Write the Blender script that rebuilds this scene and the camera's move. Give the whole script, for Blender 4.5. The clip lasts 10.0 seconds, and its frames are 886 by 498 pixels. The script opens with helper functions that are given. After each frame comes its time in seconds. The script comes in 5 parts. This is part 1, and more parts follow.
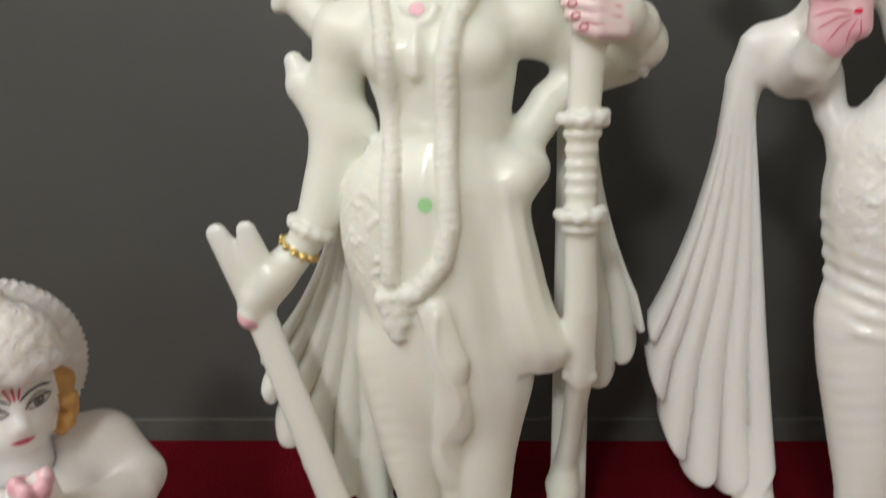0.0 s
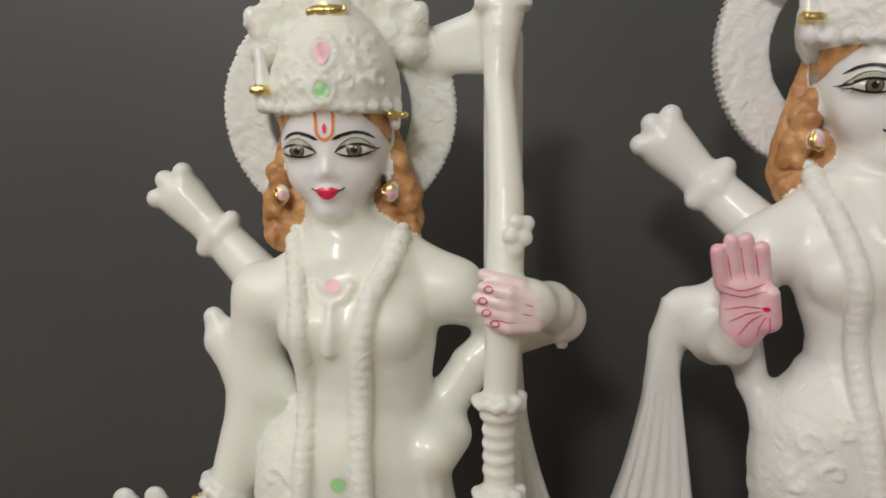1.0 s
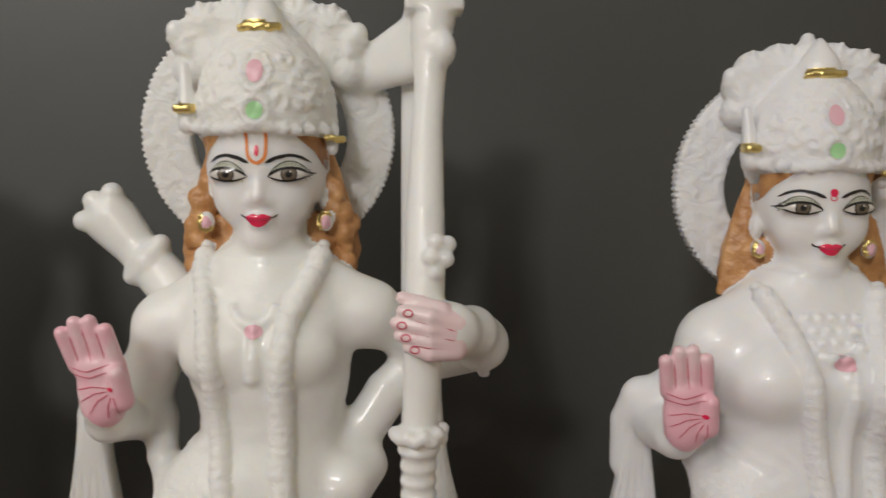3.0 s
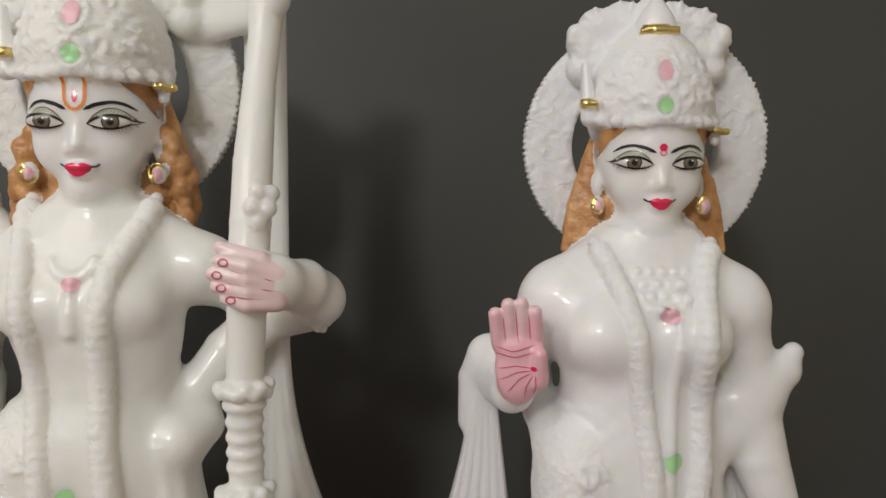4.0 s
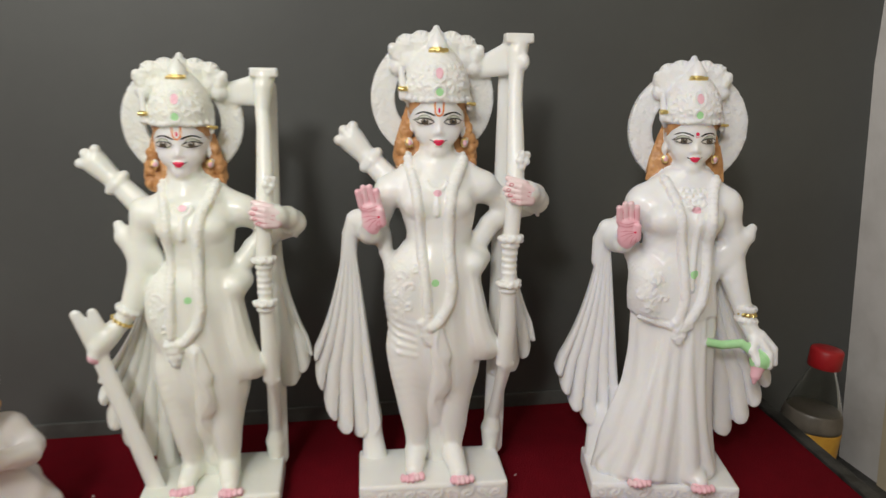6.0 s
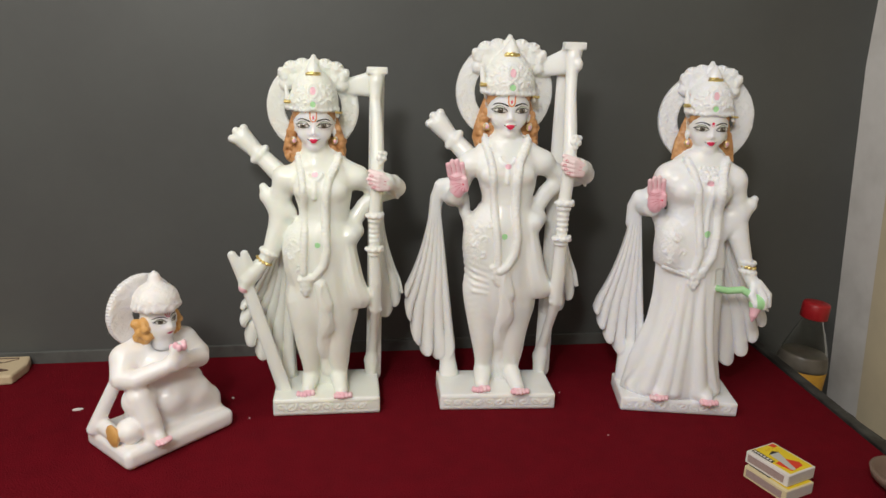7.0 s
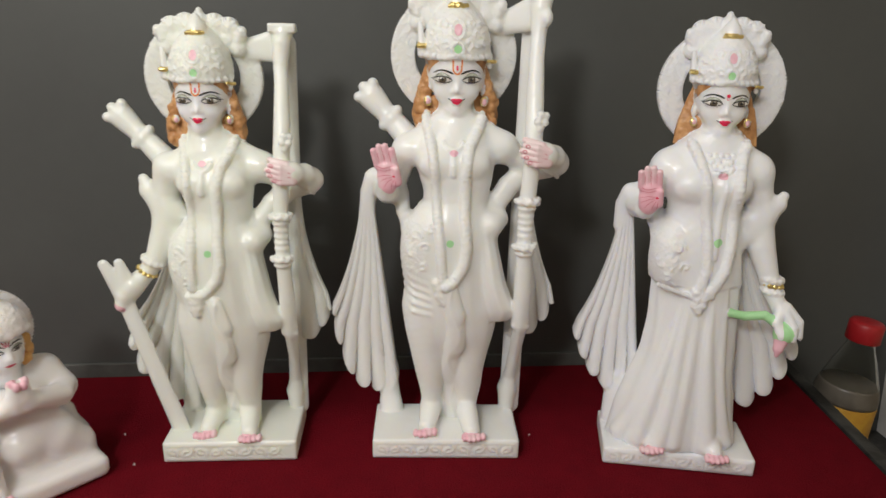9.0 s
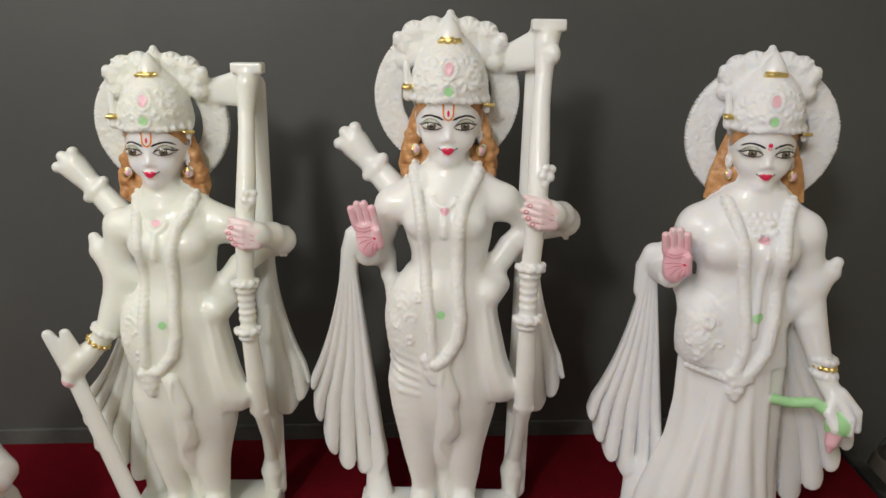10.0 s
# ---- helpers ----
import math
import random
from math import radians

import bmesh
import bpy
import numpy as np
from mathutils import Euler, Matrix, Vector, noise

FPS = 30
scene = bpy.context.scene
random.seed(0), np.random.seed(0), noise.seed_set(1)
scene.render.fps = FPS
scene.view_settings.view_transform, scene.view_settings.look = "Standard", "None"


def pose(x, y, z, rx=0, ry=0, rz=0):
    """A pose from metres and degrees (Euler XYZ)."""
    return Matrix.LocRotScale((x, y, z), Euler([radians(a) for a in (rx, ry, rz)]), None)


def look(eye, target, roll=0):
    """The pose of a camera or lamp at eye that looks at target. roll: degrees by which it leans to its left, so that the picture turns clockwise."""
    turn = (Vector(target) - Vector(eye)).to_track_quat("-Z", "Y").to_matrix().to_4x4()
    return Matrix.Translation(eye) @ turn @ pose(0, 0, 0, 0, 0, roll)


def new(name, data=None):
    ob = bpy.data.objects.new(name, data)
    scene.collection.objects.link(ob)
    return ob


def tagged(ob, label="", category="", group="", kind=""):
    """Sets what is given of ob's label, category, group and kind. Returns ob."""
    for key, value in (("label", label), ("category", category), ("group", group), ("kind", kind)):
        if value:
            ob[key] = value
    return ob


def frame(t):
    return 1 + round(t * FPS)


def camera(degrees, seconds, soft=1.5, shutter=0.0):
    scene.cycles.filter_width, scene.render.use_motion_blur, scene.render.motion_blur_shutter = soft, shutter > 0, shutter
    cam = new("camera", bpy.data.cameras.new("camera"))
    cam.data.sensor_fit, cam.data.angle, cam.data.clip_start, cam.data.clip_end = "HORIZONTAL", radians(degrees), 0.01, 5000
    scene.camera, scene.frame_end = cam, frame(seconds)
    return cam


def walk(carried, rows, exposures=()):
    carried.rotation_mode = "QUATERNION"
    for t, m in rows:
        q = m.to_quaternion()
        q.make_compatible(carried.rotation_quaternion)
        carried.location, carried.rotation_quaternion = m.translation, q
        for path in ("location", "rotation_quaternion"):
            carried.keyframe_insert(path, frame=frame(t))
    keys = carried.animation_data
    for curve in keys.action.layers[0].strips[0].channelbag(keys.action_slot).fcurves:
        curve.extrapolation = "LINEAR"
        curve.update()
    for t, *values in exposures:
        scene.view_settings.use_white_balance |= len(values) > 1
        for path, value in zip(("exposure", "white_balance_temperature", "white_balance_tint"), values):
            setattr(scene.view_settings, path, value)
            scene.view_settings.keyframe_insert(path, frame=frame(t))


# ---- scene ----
cam = camera(65.0, 10.0, shutter=0.25)
PATH = [
    (0, (-0.204, -0.316, 0.281), (-0.329, 1.612, -0.237), -1.9),
    (0.5, (-0.186, -0.3, 0.344), (-0.306, 1.66, -0.039), -1.4),
    (1, (-0.175, -0.291, 0.365), (-0.241, 1.683, 0.054), -1.1),
    (1.5, (-0.143, -0.293, 0.378), (-0.149, 1.69, 0.119), -0.7),
    (2, (-0.092, -0.304, 0.379), (-0.04, 1.683, 0.159), -0.7),
    (2.5, (-0.011, -0.309, 0.388), (0.144, 1.673, 0.174), -0.5),
    (3, (0.041, -0.311, 0.381), (0.321, 1.659, 0.182), -0.1),
    (3.2, (0.053, -0.31, 0.38), (0.382, 1.651, 0.169), 0.0),
    (4.3, (0.1, -0.329, 0.362), (0.528, 1.609, 0.115), 0.5),
    (4.5, (0.095, -0.342, 0.367), (0.544, 1.583, 0.065), 0.6),
    (5, (0.065, -0.407, 0.36), (0.501, 1.519, 0.041), 0.7),
    (5.5, (-0.016, -0.511, 0.375), (0.387, 1.41, -0.009), 0.9),
    (6, (-0.114, -0.657, 0.422), (0.246, 1.252, -0.052), 1.0),
    (7.3, (-0.221, -0.846, 0.454), (0.088, 1.049, -0.105), 1.9),
    (7.5, (-0.219, -0.846, 0.46), (0.08, 1.045, -0.119), 1.8),
    (8, (-0.202, -0.812, 0.442), (0.084, 1.072, -0.164), 1.9),
    (8.5, (-0.156, -0.728, 0.434), (0.087, 1.172, -0.141), 1.6),
    (9, (-0.073, -0.657, 0.433), (0.121, 1.235, -0.185), 1.3),
    (9.3, (-0.039, -0.619, 0.436), (0.117, 1.268, -0.207), 0.8),
    (9.5, (-0.036, -0.601, 0.44), (0.097, 1.296, -0.177), 0.8),
    (10, (-0.03, -0.557, 0.452), (0.077, 1.352, -0.133), 0.8),
]
walk(cam, [(t, look(eye, target, roll)) for t, eye, target, roll in PATH],
     [(0, -0.12, 6500, 10), (1, -0.42, 6600, 12), (2, -0.50, 6600, 12), (3, -0.40, 6600, 12), (4.5, -0.20, 6530, 11), (5.5, -0.08, 6500, 10), (7.5, 0.05, 6500, 10), (8.5, 0.0, 6500, 10), (10, -0.16, 6520, 10.5)])

# ---- light ----
WALL_Y, WALL_X = 0.168, 0.613
ROOM = (-1.7, WALL_X, -1.9, WALL_Y, -0.75, 1.75)   # x0 x1 y0 y1 z0 z1


def area(name, place, target, size, size_y, watts, colour):
    data = bpy.data.lights.new(name, "AREA")
    data.shape, data.size, data.size_y, data.energy, data.color = "RECTANGLE", size, size_y, watts, colour
    ob = new(name, data)
    ob.matrix_world = look(place, target)
    return ob


# added fill panel, floating below the ceiling to even out the light
area("fill_panel_light", (-1.05, -0.95, 1.40), (-0.75, 0.15, 0.20), 1.2, 0.8, 15.5, (1.0, 0.965, 0.90))
area("wall_lamp", (-0.50, -1.12, 0.98), (-0.10, 0.05, 0.20), 0.15, 0.15, 6.9, (1.0, 0.975, 0.94))
world = bpy.data.worlds.new("world")
world.use_nodes = True
world.node_tree.nodes["Background"].inputs[0].default_value = (0.9, 0.95, 1.0, 1)
world.node_tree.nodes["Background"].inputs[1].default_value = 0.05
scene.world = world
# unseen west and south walls, ceiling and floor, set close to bounce fill light

# ---- materials ----


def material(name, colour, rough=0.5, metal=0.0, grain=0.0, scale=80.0, second=None, spots=0.0, spot_scale=6.0, bump=0.0,
             bump_scale=300.0, coat=0.0, sheen=0.0, subsurface=0.0, specular=0.5):
    """A principled surface: colour varied at two scales towards a second colour, with a fine relief."""
    m = bpy.data.materials.new(name)
    m.use_nodes = True
    nt = m.node_tree
    n, l = nt.nodes, nt.links
    p = n["Principled BSDF"]
    p.inputs["Roughness"].default_value = rough
    p.inputs["Metallic"].default_value = metal
    p.inputs["Coat Weight"].default_value = coat
    p.inputs["Coat Roughness"].default_value = 0.12
    p.inputs["Sheen Weight"].default_value = sheen
    p.inputs["Specular IOR Level"].default_value = specular
    p.inputs["Base Color"].default_value = (*colour, 1)
    if subsurface:
        p.inputs["Subsurface Weight"].default_value = subsurface
        p.inputs["Subsurface Radius"].default_value = (1.0, 0.9, 0.75)
        p.inputs["Subsurface Scale"].default_value = 0.013
    co = n.new("ShaderNodeTexCoord")
    if grain or spots:
        second = second or tuple(0.6 * c for c in colour)
        fine, broad = n.new("ShaderNodeTexNoise"), n.new("ShaderNodeTexNoise")
        fine.inputs["Scale"].default_value, broad.inputs["Scale"].default_value = scale, spot_scale
        fine.inputs["Detail"].default_value = broad.inputs["Detail"].default_value = 5
        a, b, add = n.new("ShaderNodeMath"), n.new("ShaderNodeMapRange"), n.new("ShaderNodeMath")
        a.operation = "MULTIPLY"
        a.inputs[1].default_value = grain
        b.inputs["From Min"].default_value, b.inputs["From Max"].default_value, b.inputs["To Max"].default_value = 0.42, 0.68, spots
        add.operation, add.use_clamp = "ADD", True
        mix = n.new("ShaderNodeMix")
        mix.data_type = "RGBA"
        mix.inputs["A"].default_value, mix.inputs["B"].default_value = (*colour, 1), (*second, 1)
        for tex in (fine, broad):
            l.new(co.outputs["Object"], tex.inputs["Vector"])
        l.new(fine.outputs["Fac"], a.inputs[0])
        l.new(broad.outputs["Fac"], b.inputs["Value"])
        l.new(a.outputs[0], add.inputs[0])
        l.new(b.outputs["Result"], add.inputs[1])
        l.new(add.outputs[0], mix.inputs["Factor"])
        l.new(mix.outputs["Result"], p.inputs["Base Color"])
    if bump:
        tex, bp = n.new("ShaderNodeTexNoise"), n.new("ShaderNodeBump")
        tex.inputs["Scale"].default_value, tex.inputs["Detail"].default_value = bump_scale, 4
        bp.inputs["Strength"].default_value, bp.inputs["Distance"].default_value = bump, 0.002
        l.new(co.outputs["Object"], tex.inputs["Vector"])
        l.new(tex.outputs["Fac"], bp.inputs["Height"])
        l.new(bp.outputs["Normal"], p.inputs["Normal"])
    return m


def marble(name, colour):
    return material(name, colour, rough=0.40, grain=0.12, scale=35, second=tuple(0.82 * c for c in colour), spots=0.14, spot_scale=9,
                    bump=0.26, bump_scale=80, coat=0.22, subsurface=0.75)


def carved(stone, colour):
    """The same stone where it is cut with fine scrollwork and left unpolished."""
    m = material(stone.name + "_carved", colour, rough=0.55, grain=0.12, scale=60, second=tuple(0.82 * c for c in colour), spots=0.14, spot_scale=12,
                 bump=0.8, bump_scale=115, subsurface=0.7)
    next(n for n in m.node_tree.nodes if n.type == "TEX_NOISE" and abs(n.inputs["Scale"].default_value - 115) < 1).inputs["Distortion"].default_value = 1.6
    return m


MARBLE_A = marble("marble_ivory", (0.865, 0.885, 0.81))
MARBLE_B = marble("marble_white", (0.885, 0.89, 0.86))
MARBLE_C = marble("marble_cool", (0.905, 0.91, 0.925))
MARBLE_H = marble("marble_small", (0.90, 0.87, 0.85))
CARVED = {m.name: carved(m, c) for m, c in ((MARBLE_A, (0.865, 0.885, 0.81)), (MARBLE_B, (0.885, 0.89, 0.86)), (MARBLE_C, (0.905, 0.91, 0.925)), (MARBLE_H, (0.90, 0.87, 0.85)))}
PINK = material("pink_paint", (0.90, 0.46, 0.55), 0.33, grain=0.4, scale=160, second=(0.89, 0.68, 0.70), spots=0.75, spot_scale=75)
PALE = material("pale_pink_paint", (0.88, 0.63, 0.655), 0.35, grain=0.5, scale=120, second=(0.88, 0.80, 0.77), spots=0.5, spot_scale=60)
HAIR = material("brown_paint", (0.36, 0.145, 0.045), 0.40, grain=0.7, scale=230, second=(0.66, 0.36, 0.15), spots=0.7, spot_scale=90, bump=0.8, bump_scale=190)
GOLD = material("gold_leaf", (0.86, 0.68, 0.27), 0.28, metal=1.0, bump=0.5, bump_scale=400)
GREEN = material("green_paint", (0.34, 0.74, 0.32), 0.35, grain=0.6, scale=150, second=(0.60, 0.82, 0.54))
ROSE = material("rose_paint", (0.86, 0.44, 0.54), 0.35, grain=0.6, scale=150, second=(0.87, 0.68, 0.70))
RED = material("red_paint", (0.82, 0.03, 0.10), 0.25, coat=0.5)
LINE = material("crimson_line", (0.62, 0.08, 0.14), 0.4)
ORANGE = material("orange_paint", (0.80, 0.25, 0.05), 0.4)
BLACK = material("black_paint", (0.012, 0.010, 0.010), 0.3, coat=0.3)
IRIS = material("grey_brown_paint", (0.17, 0.14, 0.10), 0.25, coat=0.5)
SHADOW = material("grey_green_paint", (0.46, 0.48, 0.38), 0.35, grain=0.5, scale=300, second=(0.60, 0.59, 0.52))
WHITE = material("white_gloss", (0.74, 0.71, 0.66), 0.18, coat=0.6)
FACE = material("polished_face", (0.94, 0.93, 0.92), 0.33, coat=0.25, subsurface=0.7, grain=0.08, scale=40, second=(0.90, 0.85, 0.83))
TAWNY = material("tawny_paint", (0.62, 0.30, 0.07), 0.45, grain=0.7, scale=160, second=(0.72, 0.46, 0.18))
PAINTS = [PINK, PALE, HAIR, GOLD, GREEN, ROSE, RED, LINE, ORANGE, BLACK, IRIS, SHADOW, WHITE, FACE, TAWNY]

CARPET = material("red_carpet", (0.172, 0.0045, 0.0115), 1.0, grain=0.55, scale=38, second=(0.060, 0.002, 0.005), spots=0.2, spot_scale=420, bump=1.0,
                  bump_scale=500, specular=0.08)
GREY = material("grey_wall_paint", (0.091, 0.095, 0.090), 0.48, grain=0.25, scale=60, second=(0.068, 0.068, 0.066), spots=0.45, spot_scale=4, bump=0.04,
                bump_scale=40, specular=0.4)
SKIRT = material("grey_stone_skirting", (0.115, 0.12, 0.112), 0.55, grain=0.6, scale=90, second=(0.055, 0.055, 0.052), spots=0.5, spot_scale=25, bump=0.2)
PLASTER = material("worn_white_plaster", (0.74, 0.72, 0.70), 0.7, grain=0.3, scale=60, second=(0.52, 0.50, 0.47), spots=0.65, spot_scale=9, bump=0.3,
                   bump_scale=70)
CREAM = material("cream_panel_paint", (0.66, 0.57, 0.40), 0.55, grain=0.25, scale=50, second=(0.48, 0.42, 0.30), spots=0.4, spot_scale=9, bump=0.1)
ROOMWALL = material("pale_room_wall", (0.78, 0.76, 0.72), 0.8, grain=0.2, scale=20, spots=0.2, spot_scale=2, second=(0.66, 0.64, 0.60))
CEILING = material("white_ceiling", (0.75, 0.74, 0.72), 0.8, grain=0.2, scale=20, second=(0.66, 0.65, 0.63))
FLOOR = material("pale_floor", (0.42, 0.38, 0.33), 0.5, grain=0.4, scale=20, spots=0.4, spot_scale=2, second=(0.30, 0.27, 0.23))

# ---- mesh helpers ----


def mesh_object(name, verts, faces, materials, index=None, smooth=False):
    me = bpy.data.meshes.new(name)
    me.from_pydata(verts, [], faces)
    for m in materials:
        me.materials.append(m)
    if index is not None:
        me.polygons.foreach_set("material_index", index)
    me.polygons.foreach_set("use_smooth", [smooth] * len(me.polygons))
    me.update()
    return new(name, me)


def from_bm(name, bm, mat, parent=None, smooth=False):
    me = bpy.data.meshes.new(name)
    bmesh.ops.recalc_face_normals(bm, faces=bm.faces)
    bm.to_mesh(me)
    bm.free()
    me.materials.append(mat)
    me.polygons.foreach_set("use_smooth", [smooth] * len(me.polygons))
    ob = new(name, me)
    ob.parent = parent
    return ob


def part(name, bm, mat, parent, label="", smooth=False):
    ob = from_bm(name, bm, mat, parent, smooth)
    return tagged(ob, label) if label else ob


def box(x0, x1, y0, y1, z0, z1, bevel=0.0, bm=None):
    bm = bm or bmesh.new()
    made = bmesh.ops.create_cube(bm, size=1)["verts"]
    for v in made:
        v.co = Vector(((x0 + x1) / 2 + v.co.x * (x1 - x0), (y0 + y1) / 2 + v.co.y * (y1 - y0), (z0 + z1) / 2 + v.co.z * (z1 - z0)))
    if bevel:
        edges = list({e for v in made for e in v.link_edges})
        bmesh.ops.bevel(bm, geom=edges, offset=bevel, segments=2, affect="EDGES", profile=0.5)
    return bm


def prism(outline, z0, z1, bevel=0.0):
    """An upright prism over a plan outline."""
    bm = bmesh.new()
    low = [bm.verts.new((x, y, z0)) for x, y in outline]
    top = [bm.verts.new((x, y, z1)) for x, y in outline]
    bm.faces.new(low[::-1])
    bm.faces.new(top)
    for i in range(len(low)):
        j = (i + 1) % len(low)
        bm.faces.new((low[i], low[j], top[j], top[i]))
    if bevel:
        bmesh.ops.bevel(bm, geom=list(bm.edges), offset=bevel, segments=2, affect="EDGES", profile=0.5)
    return bm


def lathe(profile, steps=40, bm=None):
    """A turned form round z from rows of radius, height."""
    bm = bm or bmesh.new()
    rings = []
    for r, z in profile:
        rings.append([bm.verts.new((r * math.cos(2 * math.pi * i / steps), r * math.sin(2 * math.pi * i / steps), z)) for i in range(steps)])
    for a, b in zip(rings, rings[1:]):
        for i in range(steps):
            j = (i + 1) % steps
            bm.faces.new((a[i], a[j], b[j], b[i]))
    if profile[0][0] > 1e-5:
        bm.faces.new(rings[0][::-1])
    if profile[-1][0] > 1e-5:
        bm.faces.new(rings[-1])
    return bm


# ---- carving: forms in millimetres blended into one surface ----
class Carving:
    def __init__(self, lo, hi, step):
        self.lo, self.step = np.array(lo, np.float32), step
        self.n = np.ceil((np.array(hi) - lo) / step).astype(int) + 1
        self.axis = [(lo[a] + step * np.arange(self.n[a])).astype(np.float32) for a in range(3)]
        self.field = np.full(self.n, 40.0, np.float32)
        self.kind = np.zeros(self.n, np.uint8)
        self.decals = []

    def add(self, lo, hi, form, soft=3.0, kind=0, cut=False):
        """Blends form(x, y, z), a distance, into the field within the box lo to hi."""
        pad = soft + 3 * self.step
        a = np.clip(np.floor((np.array(lo) - pad - self.lo) / self.step).astype(int), 0, self.n)
        b = np.clip(np.ceil((np.array(hi) + pad - self.lo) / self.step).astype(int) + 1, 0, self.n)
        if (b <= a).any():
            return
        x, y, z = self.axis[0][a[0]:b[0], None, None], self.axis[1][None, a[1]:b[1], None], self.axis[2][None, None, a[2]:b[2]]
        d = form(x, y, z)
        old = self.field[a[0]:b[0], a[1]:b[1], a[2]:b[2]]
        if cut:
            old[:] = np.maximum(old, -d)
            return
        mark = self.kind[a[0]:b[0], a[1]:b[1], a[2]:b[2]]
        mark[np.broadcast_to(d, old.shape) < old] = kind
        h = np.clip(0.5 + 0.5 * (old - d) / soft, 0, 1)
        old[:] = old * (1 - h) + d * h - soft * h * (1 - h)

    def ball(self, c, r, soft=3.0, kind=0, turn=None, rough=0.0, wave=7.0):
        """An ellipsoid; turn: its degrees round y (a lean in the front plane)."""
        r = np.array(r if np.ndim(r) else (r, r, r), float)
        ca, sa = math.cos(radians(turn or 0)), math.sin(radians(turn or 0))
        big = r.max() if turn else r

        def form(x, y, z):
            u, v, w = x - c[0], y - c[1], z - c[2]
            u, w = u * ca - w * sa, u * sa + w * ca
            k0 = np.sqrt((u / r[0]) ** 2 + (v / r[1]) ** 2 + (w / r[2]) ** 2)
            k1 = np.sqrt((u / r[0] ** 2) ** 2 + (v / r[1] ** 2) ** 2 + (w / r[2] ** 2) ** 2) + 1e-6
            d = k0 * (k0 - 1) / k1
            return d + rough * relief(x, y, z, wave) if rough else d
        self.add(np.array(c) - big, np.array(c) + big, form, soft, kind)

    def limb(self, p, q, r0, r1, soft=3.0, kind=0, flat=1.0):
        """A tapered rod; flat under 1 thins it along y."""
        self.chain([(*p, r0), (*q, r1)], soft, kind, flat)

    def chain(self, points, soft=3.0, kind=0, flat=1.0):
        """One bent rod through rows of x, y, z, radius."""
        pts = np.array(points, float)
        scale = np.array([1, 1 / flat, 1])

        def form(x, y, z):
            best = None
            for a, b in zip(pts, pts[1:]):
                way = (b[:3] - a[:3]) * scale
                u, v, w = x - a[0], (y - a[1]) / flat, z - a[2]
                t = np.clip((u * way[0] + v * way[1] + w * way[2]) / (float(way @ way) + 1e-9), 0, 1)
                d = np.sqrt((u - t * way[0]) ** 2 + (v - t * way[1]) ** 2 + (w - t * way[2]) ** 2) - (a[3] + (b[3] - a[3]) * t)
                if best is None:
                    best = d
                else:
                    h = np.clip(0.5 + 0.5 * (best - d) / 1.2, 0, 1)
                    best = best * (1 - h) + d * h - 0.5 * h * (1 - h)
            return best * min(flat, 1)
        r = pts[:, 3].max()
        self.add(pts[:, :3].min(0) - r, pts[:, :3].max(0) + r, form, soft, kind)

    def block(self, c, half, r=2.0, soft=2.0, kind=0, lean=0.0):
        ca, sa = math.cos(radians(lean)), math.sin(radians(lean))

        def form(x, y, z):
            u, w = x - c[0], z - c[2]
            u, w = np.abs(u * ca - w * sa) - half[0] + r, np.abs(u * sa + w * ca) - half[2] + r
            v = np.abs(y - c[1]) - half[1] + r
            out = np.sqrt(np.maximum(u, 0) ** 2 + np.maximum(v, 0) ** 2 + np.maximum(w, 0) ** 2)
            return out + np.minimum(np.maximum(np.maximum(u, v), w), 0) - r
        reach = np.array(half) + (8 if lean else 0)
        self.add(np.array(c) - reach, np.array(c) + reach, form, soft, kind)

    def loft(self, rows, soft=4.0, kind=0, folds=0, depth=0.0, sway=0.0, rough=0.0, wave=7.0, drape=0.0):
        """A standing form from rows of z, centre x, centre y, radius x, radius y, with upright folds or draped rings."""
        rows = dense(rows)
        zs = rows[:, 0]

        def form(x, y, z):
            cx, cy, rx, ry = (np.interp(z, zs, rows[:, i]).astype(np.float32) for i in (1, 2, 3, 4))
            u, v = (x - cx) / rx, (y - cy) / ry
            k = np.sqrt(u * u + v * v)
            d = (k - 1) * np.minimum(rx, ry)
            if folds:
                d = d + depth * np.sin(folds * np.arctan2(v, u) + sway * z) * np.clip(k, 0, 1)
            if drape:
                d = d + drape * np.sin(2 * np.pi * (z + 0.45 * np.abs(x - cx)) / 9.0)
            if rough:
                d = d + rough * relief(x, y, z, wave)
            return np.maximum(d, np.maximum(zs[0] - z, z - zs[-1]))
        reach = rows[:, 3].max(), rows[:, 4].max()
        lo = (rows[:, 1].min() - reach[0], rows[:, 2].min() - reach[1], zs[0])
        hi = (rows[:, 1].max() + reach[0], rows[:, 2].max() + reach[1], zs[-1])
        self.add(lo, hi, form, soft, kind)

    def fan(self, apex, left, right, hem, y, thick, folds, depth, top, ruffle=8.0, soft=3.0, kind=0, flare=-1):
        """Hanging cloth that spreads from an apex x, z between two angles; hem: its lengths from side to side. Each fold ends in a lobe of the hem."""
        ax, az = apex
        t0, t1, hem = radians(left), radians(right), np.array(hem, float)
        at = np.linspace(0, 1, len(hem))

        def form(x, y0, z):
            u, w = x - ax, np.maximum(az - z, 1.0)
            reach, th = np.sqrt(u * u + w * w), np.arctan2(u, w)
            # the sides flare outwards on the way down
            way = np.clip(reach / hem.max(), 0, 1)
            open_up = 0.62 + 0.38 * np.clip((way - 0.25) / 0.45, 0, 1) ** 1.5
            a0, a1 = (t0 * open_up, t1) if flare < 0 else (t0, t1 * open_up)
            f = np.clip((th - a0) / (a1 - a0), 0, 0.9999)
